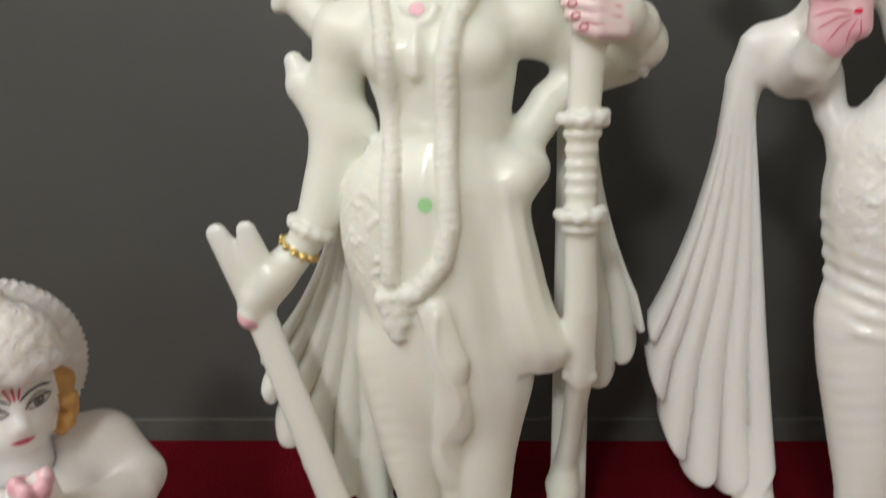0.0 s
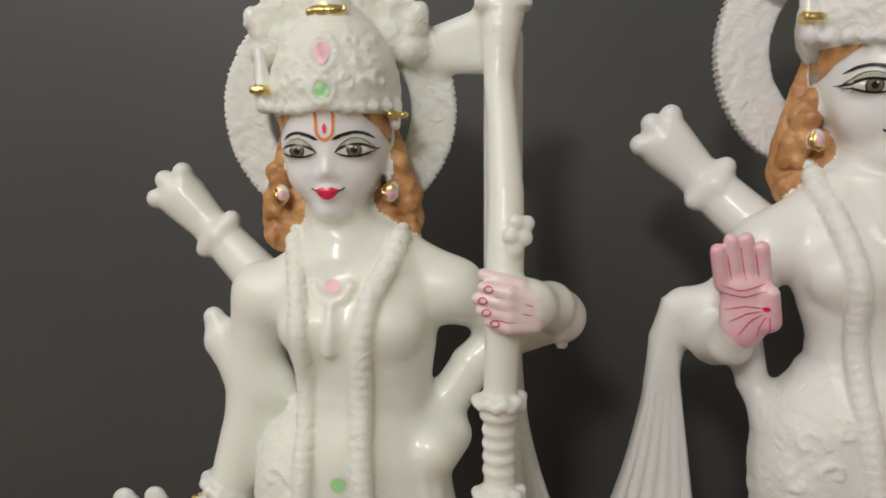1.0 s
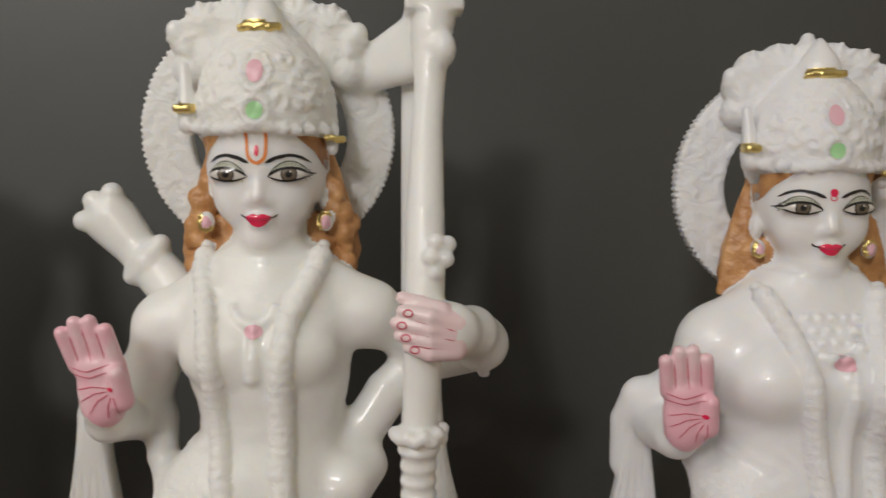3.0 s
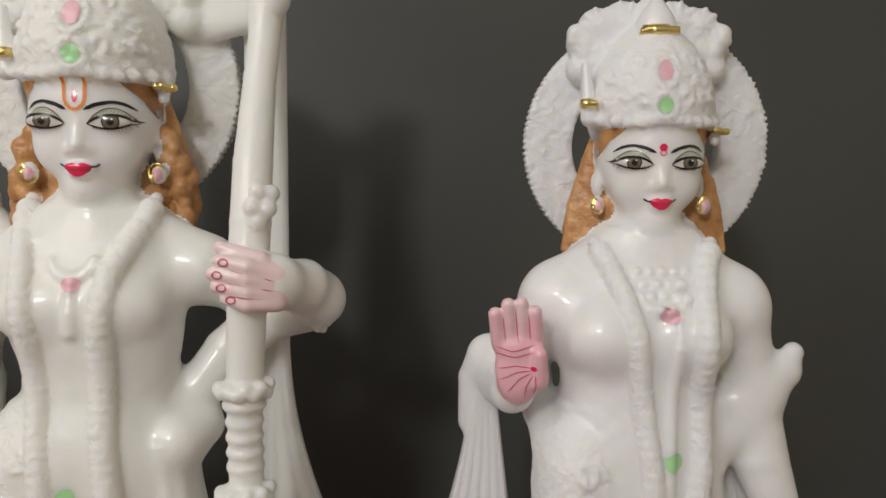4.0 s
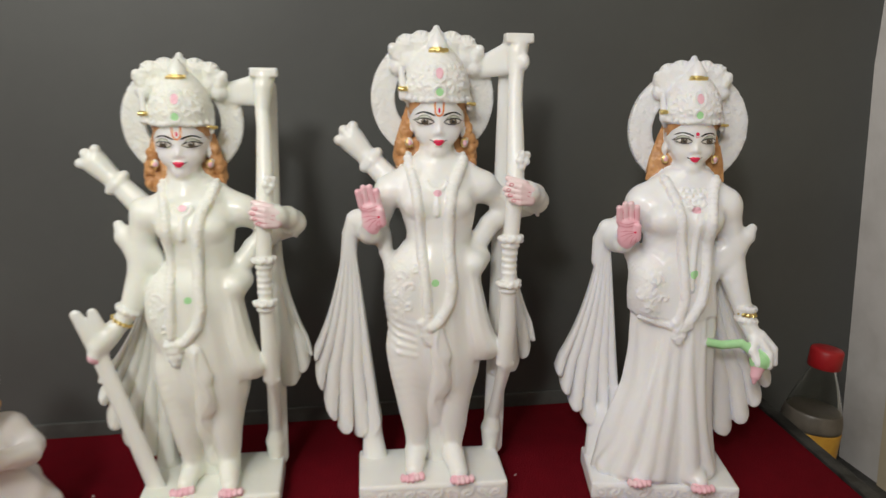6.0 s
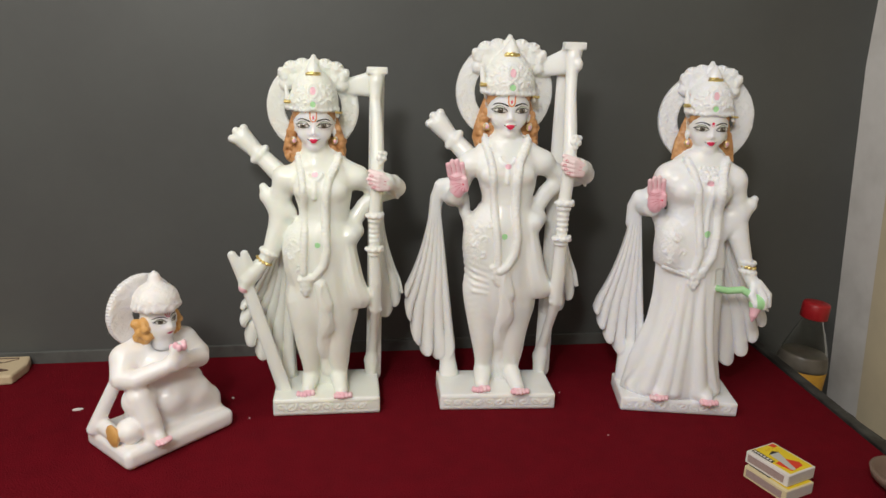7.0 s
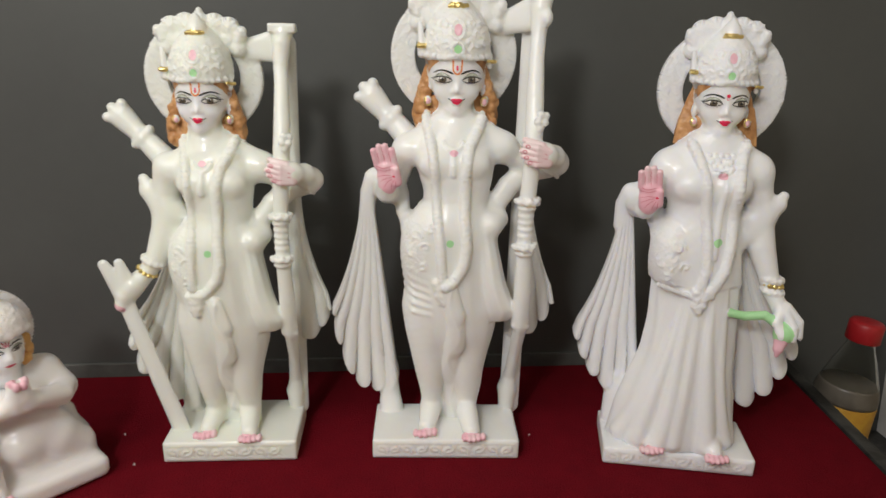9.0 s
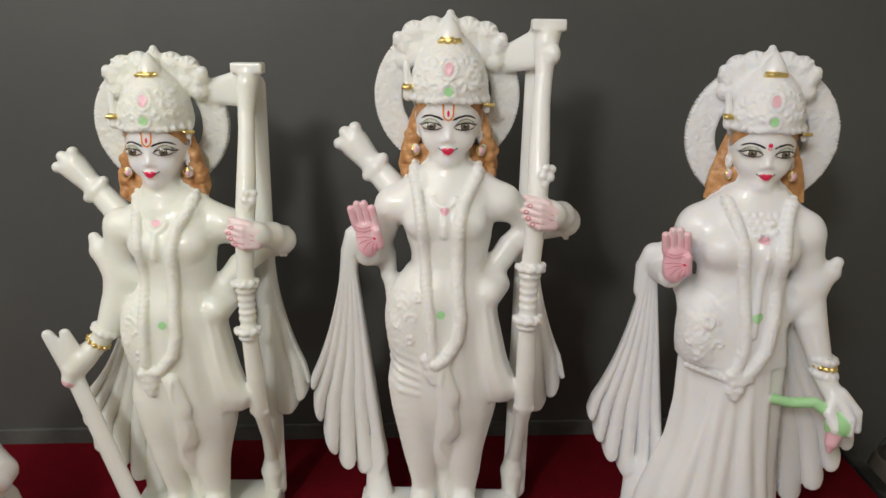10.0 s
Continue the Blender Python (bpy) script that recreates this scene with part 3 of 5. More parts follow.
    if mark == "bars":
        cv.stroke([(x - 4.2 * s, z + 37.5 * s), (x - 3.9 * s, z + 27 * s), (x, z + 23.8 * s), (x + 3.9 * s, z + 27 * s), (x + 4.2 * s, z + 37.5 * s)], 1.4 * s, ORANGE, 0.4, False)
        cv.dot(x, z + 30 * s, 1.0 * s, 2.5 * s, RED, 0.45)
    elif mark == "dot":
        cv.dot(x, z + 27.2 * s, 1.9 * s, 1.9 * s, RED, 0.45)
        cv.ring(x, z + 24.6 * s, 1.7 * s, 1.5 * s, 0.5 * s, RED)
    else:
        for b in (-1, 0, 1):
            cv.stroke([(x + 4.5 * b * s, z + 33 * s), (x + 1.6 * b * s, z + 26 * s)], 1.4 * s, LINE, 0.4)
    if mark != "rays":
        cv.dot(x, z + 64 * s, 3.6 * s, 5.2 * s, ROSE, 0.4)
        cv.dot(x, z + 47 * s, 3.6 * s, 3.8 * s, GREEN, 0.4)


def plinth(cv, x0, x1, y0, y1, h):
    """A thin stone base with carved scrolls along its front."""
    cv.block(((x0 + x1) / 2, (y0 + y1) / 2, h / 2), ((x1 - x0) / 2, (y1 - y0) / 2, h / 2), 2.2, 1)
    y = y0 + 0.5
    cv.limb((x0 + 5, y, h - 4), (x1 - 5, y, h - 4), 1.3, 1.3, 1)
    cv.limb((x0 + 5, y, 4), (x1 - 5, y, 4), 1.3, 1.3, 1)
    rnd = random.Random(int(x1 * 10))
    c, way = x0 + 10, 1
    while c < x1 - 9:
        big = 4.2 + 1.6 * rnd.random()
        turn = 4.6 + 1.2 * rnd.random()
        cv.chain([(c + big * math.cos(t + 0.4) * (1 - t / 8.5), y, h / 2 + 0.85 * big * math.sin(t) * (1 - t / 8.5) * way, 1.8) for t in np.linspace(-0.9, turn, 11)], 1.0)
        for k in range(2):
            cv.limb((c + big + 0.5, y + 0.3, h / 2 + (2 - 4 * k) * way), (c + big + 3.5 + rnd.random(), y + 0.3, h / 2 + (4.6 - 8 * k) * way), 1.5, 1.0, 0.8)
        c, way = c + 2 * big + 3.0 + 2 * rnd.random(), -way


def foot(cv, x, y, z, s, side):
    """A bare foot on the base top z, its heel at x, y, with painted toes."""
    cv.limb((x, y, z + 12 * s), (x + 3 * side * s, y - 20 * s, z + 5 * s), 10 * s, 8 * s, 5)
    for i in range(5):
        u = (i - 2) * 4.3 * s
        cv.ball((x + 5 * side * s + u, y - 29 * s - (2 - abs(i - 1.5)) * 1.6 * s, z + 3.2 * s), (2.7 * s, 5 * s, 3.2 * s), 1.2, kPINK)


def raised_palm(cv, x, y, z, s, lean=0.18):
    """An open palm towards the front, painted pink, its middle at x, y, z."""
    P = lambda a, b, c: (x + s * (a - lean * c), y + s * b, z + s * c)
    cv.ball(P(0, 0, -4), (10.6 * s, 6 * s, 16.5 * s), 3, kPINK)
    cv.ball(P(0, -0.4, 5), (10.4 * s, 6 * s, 7 * s), 2, kPINK)
    for i, (a, top) in enumerate(((-8.2, 22), (-2.9, 26), (2.5, 26.5), (7.6, 23))):
        cv.limb(P(a, -1, 6), P(a - 1.0 + 0.4 * i, -4.5, top - 2), 3.4 * s, 2.9 * s, 1.2, kPINK)
    cv.limb(P(7.5, -2.5, -9), P(8.5, -6, 3), 4.6 * s, 3.2 * s, 2.5, kPINK)
    for pts in (((-10, 6), (-3, 4), (7, 7)), ((-10.5, 3), (-2, 1.5), (6, 4)), ((5, -3), (-2, -2), (-9.5, -4)), ((4.5, -4), (-2, -5), (-9, -9)), ((4.5, -5), (-1, -8), (-6, -14)), ((5, -6), (2, -11), (1, -16)),
                ((6, -6), (6, -11), (5, -15)), ((-5.5, 8), (-6.0, 19)), ((-0.2, 8), (-0.6, 22)), ((5.0, 9), (4.8, 20))):
        cv.stroke([(x + s * (a - lean * c), z + s * c) for a, c in pts], 0.36 * s, LINE, 0.35)
    cv.dot(x + s * (5.4 + lean * 3), z - 3 * s, 1.3 * s, 1.0 * s, RED, 0.4)


def gripping_hand(cv, x, y, z, s, elbow):
    """A fist round a rod at x, y, z, its fingers slanting, with its forearm to the elbow."""
    cv.chain([(*elbow, 12 * s), ((elbow[0] + x + 14 * s) / 2 + 2 * s, (elbow[1] + y + 6 * s) / 2, (elbow[2] + z) / 2 + 1 * s, 11.8 * s), (x + 13 * s, y + 3 * s, z - 1 * s, 10 * s)], 3)
    cv.ball((x + 11 * s, y + 1 * s, z), (13 * s, 8.5 * s, 11.5 * s), 5)
    for i, (c, tip) in enumerate(((7.5, -7), (2.6, -9.5), (-2.4, -8), (-7.2, -4.5))):
        mid = (x + 4 * s, y - 7.4 * s, z + (c - 0.4) * s)
        cv.limb((x + 15 * s, y - 4.5 * s, z + (c * 0.75 - 2.5) * s), mid, 3.6 * s, 3.5 * s, 1.8, kPALE)
        cv.limb(mid, (x + tip * s, y - 5.5 * s, z + (c + 1.8) * s), 3.5 * s, 2.7 * s, 0.8, kPALE)
        cv.ring(x + (tip + 2.2) * s, z + (c + 1.5) * s, 2.1 * s, 1.7 * s, 0.6 * s, LINE)
        if i < 3:
            cv.stroke([(x + (tip + 5) * s, z + (c - 1.6) * s), (x + 14 * s, z + (c * 0.8 - 4.4) * s)], 0.6 * s, LINE, 0.5)
    cv.limb((x + 9 * s, y - 3 * s, z + 9 * s), (x - 7 * s, y - 1 * s, z + 14 * s), 3.6 * s, 2.7 * s, 1.5, kPALE)


def bow(cv, O, s, ends, tx=0.0, tz=0.0):
    """A standing bow with rings, a bud and a straight back strip. O maps template to place; tx, tz shift its head."""
    r = lambda v: v * s
    H = lambda a, b, c: O(a + tx, b, c + tz)
    cv.block(H(82, 22, 461), (13.5 * s, 8.5 * s, 4.5 * s), 1.2, 3)
    cv.chain([(*H(82, 22, 454), r(10)), (*H(81, 20, 447), r(9.4)), (*H(80, 18, 434), r(8)), (*H(79.5, 15, 422), r(7)), (*O(78 + tx / 2, 8, 403), r(7)), (*O(76.4, -8, 366), r(8.2)), (*O(76, -16, 342), r(8.4)),
              (*O(75, -22, 318), r(8.2)), (*O(74, -22, 296), r(7.8)), (*O(73, -22, 276), r(7.6)), (*O(72.4, -21, 252), r(6.8)), (*O(72.6, -21, 228), r(7.2)), (*O(74, -16, 180), r(8.4)), (*O(74, -10, 142), r(8.2))], 3)
    if not tx:
        cv.ball(H(86, 13, 439), (5.5 * s, 6 * s, 8 * s), 3)
    for z, x in ((274, 72.6), (229, 72.2)):
        cv.ball(O(x, -22, z), (10.6 * s, 10.4 * s, 4.2 * s), 2)
        for i in range(10):
            a = math.pi * (i / 9) + math.pi
            cv.ball(O(x + 10 * math.cos(a), -22 + 9.5 * math.sin(a), z + 1.5 * math.sin(3 * i)), 3.0 * s, 1.0)
        cv.ball(O(x, -22, z - 7), (9.2 * s, 9 * s, 3.4 * s), 2)
    for i in range(4):
        cv.ball(O(72.4, -21.5, 240 + 6.5 * i), (7.8 * s, 7.6 * s, 2.4 * s), 2)
    for a, b, c in ((80, -26, 355), (85, -24, 354), (78, -27, 349), (84, -26, 348), (80, -26, 343)):
        cv.ball(O(a, b + 2, c), 3.7 * s, 1.6)
    for a, c in ((69, 141), (74, 137), (80, 140), (72, 146), (79, 147)):
        cv.ball(O(a, -12, c), 3.9 * s, 1.5)
    cv.chain([(*O(75, -8, 136), r(7)), (*O(74, 14, 98), r(6)), (*O(72, 30, 62), r(6.5)), (*O(71, 34, 44), r(11)), (*O(71, 34, 20), r(8))], 3)
    cv.limb(O(77, 40, 440), O(74, 36, 22), 10 * s, 11 * s, 2, flat=0.45)
    for drop in (0, -7, -14, -21):
        cv.chain([(ends[0], ends[1], ends[2] + 0.35 * drop * s, r(6)), (*H(76, 26, 454 + drop), r(6))], 3, flat=0.7)


def archer(name, s, dx, dy, bow_dx, mouth, head_s, open_palm, stone):
    """A standing marble figure with a bow; the sizes are those of the taller one times s."""
    cv = Carving((-132 * (1 if s == 1 else 0.95), -62, -4), (128, 82, 486 * s), STEP)
    T = lambda a, b, c: (a * s + dx, b * s + dy, c * s)
    O = lambda a, b, c: (a * s + bow_dx, b * s, c * s)
    r = lambda v: v * s
    rows = lambda rs: [(z * s, a * s + dx, b * s + dy, p * s, q * s) for z, a, b, p, q in rs]
    # legs, with the gathered cloth
    for x0, x1, x2, side in ((-22, -17, -15, -1), (24, 22, 24, 1)):
        fat = 1.0 if side < 0 else 1.14
        cv.loft(rows([(196, x0 * 0.7, 8, 6, 6), (180, x0 * 0.85, 7, 18, 15), (160, x0, 6, 24.5, 21), (130, x0, 5, 21 * fat, 20), (82, x1, 4, 15.5 * fat, 16), (62, x2, 5, 12.5 * fat, 13), (50, x2, 8, 10.5 * fat, 11), (38, x2, 10, 9.5 * fat, 10), (24, x2, 11, 9.5 * fat, 10)]), 6,
                drape=0.13 if side < 0 else 0.05)
        y = dy * 0.4 + (4 if side < 0 else -4)
        foot(cv, x2 * s + dx, y, 22, s * 1.14, -1 if side < 0 else 1)
    cv.loft(rows([(120, 8, 12, 30, 14), (60, 6, 16, 20, 9), (22, 6, 18, 18, 8)]), 5)
    # hips and skirt
    cv.loft(rows([(268, 4, 9, 24, 17), (258, 3, 8, 32, 23), (246, 2, 7, 42, 27), (232, 1, 7, 47, 29), (215, 0, 7, 47, 30), (180, 3, 6, 46, 29), (150, 5, 5, 45, 27), (128, 7, 5, 41, 24), (110, 6, 6, 33, 18), (90, 5, 8, 24, 12)]), 7,
            folds=16, depth=0.35, sway=0.03)
    cv.loft(rows([(262, -22, 6, 8, 9), (246, -25, 4, 19, 21), (215, -28, 3, 19, 23), (190, -26, 4, 16, 20), (172, -24, 6, 8, 10)]), 7, kCARVE, rough=0.5, wave=7)
    for k, (a, c, q) in enumerate(((-33, 236, 7), (-20, 243, 5), (-36, 219, 5), (-23, 225, 6), (-26, 207, 5))):
        cv.scroll(a * s + dx, c * s, q * s, (-1) ** k, 1.1 * k, 1.3 * s, kCARVE)
    for i in range(6 if open_palm else 0):
        cv.chain([(*T(-46 + i, 8, 206 - 9 * i), r(0.8)), (*T(-35, -13.5, 201 - 9 * i), r(0.6)), (*T(-18, -18, 194 - 8 * i), r(0.3))], 5)
    cv.chain([(*T(50, -4, 170), r(6)), (*T(62, -8, 160), r(6))], 6)
    cv.ball(T(39, 0, 243), (10 * s, 10 * s, 12 * s), 10)
    cv.chain([(*T(42, -4, 245), r(8)), (*T(50, 8, 248), r(9))], 9)
    # cloth falling between the legs
    zs = np.linspace(182, 26 if open_palm else 48, 60)
    step = (182 - zs) / 37.0
    saw = step % 1.0
    wide = 8.0 + 2.6 * np.where(saw < 0.72, saw / 0.72, (1 - saw) / 0.28) * np.clip(step, 0, 1)
    xs = 1.5 + 5.5 * np.clip(step / 1.5, 0, 1) + 0.5 * (wide - 8) + 2.6 * np.sin(step * 1.9)
    depth = cv.front(xs * s + dx, zs * s)
    depth = np.convolve(np.pad(np.interp(zs[::-1], zs[::-1][~np.isnan(depth[::-1])], depth[::-1][~np.isnan(depth[::-1])])[::-1], 5, "edge"), np.ones(11) / 11, "valid")
    cv.chain([(a * s + dx, b - 0.6, c * s, q * s) for a, b, c, q in zip(xs, depth, zs, wide)], 1.0, flat=0.48)
    cv.chain([(a * s + dx + (0.55 * q - 1.0) * s * math.sin(c / 9.5), b - 4.0, c * s, 1.6 * s) for a, b, c, q in zip(xs, depth, zs, wide)], 2.2)
    # cloth flaring from the hip to the bow
    cv.loft(rows([(244, 34, 2, 9, 13), (215, 38, 0, 13, 18), (185, 43, -3, 15, 18), (166, 49, -6, 17, 15), (154, 53, -7, 18, 12), (150, 54, -7, 17, 10), (145, 51, -6, 12, 7)]), 4, folds=10, depth=0.3)
    # trunk
    cv.loft(rows([(244, 2, 8, 36, 24), (258, 6, 8, 32, 22), (272, 7, 9, 31.5, 21), (290, 6, 10, 36, 23), (305, 4, 11, 39, 24), (316, 2, 13, 41, 23), (327, 4, 16, 42, 19), (337, 5, 18, 30, 17), (344, 5, 19, 18, 14)]), 7, rough=0.18, wave=14)
    for m in (-1, 1):
        cv.ball(T(3 + 17 * m, -4, 304), (16 * s, 9.5 * s, 12 * s), 7)
    cv.ball(T(-42, 18, 314), (15 * s, 15 * s, 15 * s), 8)
    cv.ball(T(50, 18, 318), (15 * s, 15 * s, 15 * s), 8)
    cv.chain([(*T(-42, 18, 317), r(11)), (*T(-20, 19, 334), r(10)), (*T(0, 20, 344), r(12))], 6)
    cv.chain([(*T(52, 18, 321), r(11)), (*T(30, 19, 335), r(10)), (*T(8, 20, 344), r(12))], 6)
    head(cv, *mouth, head_s, "bars")
    hx, hy, hz = mouth
    cv.halo((hx - 2 * head_s, hy + 47 * head_s, hz + 40 * head_s), 62 * head_s, 38 * head_s, 5 * head_s, kind=kCARVE)
    # quiver at the shoulder
    q = (lambda a, b, c: T(a, b, c)) if open_palm else (lambda a, b, c: (-102 + (a + 80) * 1.05, b * 0.9, 341 + (c - 364) * 0.95))
    cv.chain([(*q(-38, 38, 318), r(13)), (*q(-60, 49, 340), r(11.2)), (*q(-66, 51, 346), r(10.6)), (*q(-79, 55, 360), r(13.5))], 3, flat=0.8)
    for k in (-1, 1):
        cv.limb(q(-60 - 7 * k, 46, 341 - 8 * k), q(-59, 42, 341), r(4.8), r(4.8), 3)
    for a, c in ((-92, 360), (-87, 370), (-78, 374)):
        cv.limb(q(-78, 55, 360), q(a, 53, c), r(9), r(5.4), 2)
    # arm and hand round the bow
    cv.chain([(*T(52, 20, 316), r(13)), (*T(80, 26, 299), r(11)), (*O(100, 12, 305), r(11))], 6)
    bow(cv, O, s, (hx + 40 * head_s, hy + 45 * head_s, hz + 72 * head_s), *((0, 0) if open_palm else (-5.5, -5.5)))
    gripping_hand(cv, *O(73, -28, 319), s, O(101, 2, 307))
    cv.ball(O(102, 2, 306), (12 * s, 12 * s, 12 * s), 4)
    n = 12
    for i in range(n):
        a = 2 * math.pi * i / n
        cv.ball(O(104 + 4 * math.cos(a), 2 + 11.5 * math.cos(a), 305 + 12.5 * math.sin(a)), 2.2 * s, 1)
    cv.chain([(*O(98, 22, 298), r(11)), (*T(78, 26, 294), r(12)), (*T(59, 20, 279), r(11)), (*T(44, 12, 258), r(10)), (*T(36, 8, 246), r(9))], 6, flat=0.8)
    cv.fan((80 * s + bow_dx, 302 * s), -4, 13.5, [195 * s, 194 * s, 190 * s, 176 * s, 158 * s], 38 * s, 3.8, 3.4, 4.4 * s, 290 * s, 6.0, flare=1)
    # other arm
    if open_palm:
        cv.chain([(*T(-44, 18, 312), r(13)), (*T(-55, 24, 282), r(12.5)), (*T(-62, 20, 271), r(12)), (*T(-62, -2, 276), r(10)), (*T(-61, -8, 284), r(9))], 4)
        raised_palm(cv, *T(-60, -13, 298), 1.02 * s)
        cv.chain([(*T(-63, 22, 284), r(13)), (*T(-74, 27, 283), r(11)), (*T(-81, 30, 268), r(9)), (*T(-84, 30, 246), r(7))], 6, flat=0.7)
        cv.chain([(*T(-48, 22, 268), r(8)), (*T(-46, 16, 252), r(7)), (*T(-40, 10, 240), r(7))], 7)
        cv.fan((-82, 301), -15.8, 7.6, [156, 184, 216, 246, 256, 256, 250], 30, 4.2, 6.0, 4.8, 288, 10.0)
        cv.chain([(-62, 30, 70, 9), (-60, 28, 40, 11), (-58, 24, 18, 14)], 5, flat=0.7)
    else:
        cv.chain([(-50, 10, 297, 13), (-54, 11, 266, 13), (-57, 8, 236, 13), (-66, 2, 208, 10.5), (-75, -2, 194, 8.5), (-88, -8, 180, 10)], 5)
        cv.chain([(-48, 8, 252, 13), (-60, 11, 262, 13), (-70, 13, 272, 10), (-75, 14, 283, 5)], 5, flat=0.8)
        for i in range(12):
            a = 2 * math.pi * i / 12
            cv.ball((-69 + 9 * math.cos(a), 0 + 9.5 * math.sin(a), 204 - 4.5 * math.cos(a)), 3.2, 2)
            cv.ball((-75.5 + 8.2 * math.cos(a), -3 + 8.8 * math.sin(a), 194 - 5.5 * math.cos(a)), 1.8, 0.6, kGOLD)
        cv.chain([(-88, -9, 182, 10), (-96, -11, 172, 9), (-99, -12, 164, 7)], 4)
        cv.limb((-96, -11, 172), (-112, -13, 204), 11, 5.5, 2, flat=0.55)
        cv.limb((-92, -12, 178), (-97, -14, 206), 11, 5, 2, flat=0.55)
        cv.ball((-100, -13, 162), (6, 6, 6.5), 2, kPINK)
        cv.limb((-95, -12, 162), (-55, -14, 24), 8, 9, 1.5, flat=0.5)
        cv.fan((-48, 254), -30, 1.5, [138, 160, 190, 208, 220, 232], 28, 4.2, 6.0, 4.8, 214, 10.0)
        cv.chain([(-54, 28, 60, 9), (-52, 26, 18, 11)], 5, flat=0.7)
    # garland and pendant
    for m, a in ((-1, -16), (1, 26)):
        cv.chain([(*T(a - 3 * m, 26, 346), r(3.5)), (*T(a, 12, 340), r(3)), (*T(a + m, 5, 333), r(2.5))], 5)
    if open_palm:
        one, two = ((-24, 350), (-24, 341), (-21, 332), (-18, 318), (-15, 296), (-12, 255), (-8, 222), (-6, 192)), ((30, 350), (28, 341), (23, 332), (17, 320), (14, 300), (14, 255), (17, 226), (14, 206), (4, 190), (-4, 186))
    else:
        one, two = ((-26, 348), (-25, 340), (-23, 332), (-20, 318), (-18, 296), (-18, 255), (-19, 222), (-20, 196)), ((27, 349), (25, 341), (21, 332), (14, 320), (10, 300), (9, 255), (10, 226), (6, 208), (-6, 193), (-15, 190))
    cv.strand([(a * s + dx, c * s) for a, c in one], 4.9 * s, 4.4 * s, 0.7, kCARVE, thin=1)
    cv.strand([(a * s + dx, c * s) for a, c in two], 5.5 * s, 4.7 * s, 0.7, kCARVE, thin=1)
    low = -6 if open_palm else -19
    for a, c, q in ((-6, 189, 4), (0, 190, 4.2), (6, 190, 4), (-3, 183, 4.4), (3, 183, 4.4), (8, 185, 3.4), (-2, 176, 4.6), (4, 177, 4.2), (1, 170, 4.4)):
        cv.ball(T(low + a, -21.5, c), q * s, 3.0, kCARVE)
    cv.strand([(dx + (2 if open_palm else -4) * s + 9 * s * math.sin(t), (327 - 9 * math.cos(t)) * s) for t in np.linspace(-1.4, 1.4, 8)], 2.4 * s, 3.5 * s, 2)
    cv.strand([(dx + (2.5 if open_palm else -4) * s, 316 * s), (dx + (2 if open_palm else -5) * s, 296 * s)], 3.0 * s, 4 * s, 2)
    cv.dot(dx + (2.5 if open_palm else -4) * s, (316 if open_palm else 325) * s, 4.0 * s, 3.0 * s, ROSE)
    cv.dot(0.5 if open_palm else -9, 230 if open_palm else 220, 3.6 * s, 3.6 * s, GREEN)
    if open_palm:
        plinth(cv, -75, 77, -38, 36, 22)
    else:
        plinth(cv, -67, 67, -41, 43, 23)
    return cv.build(name, stone)


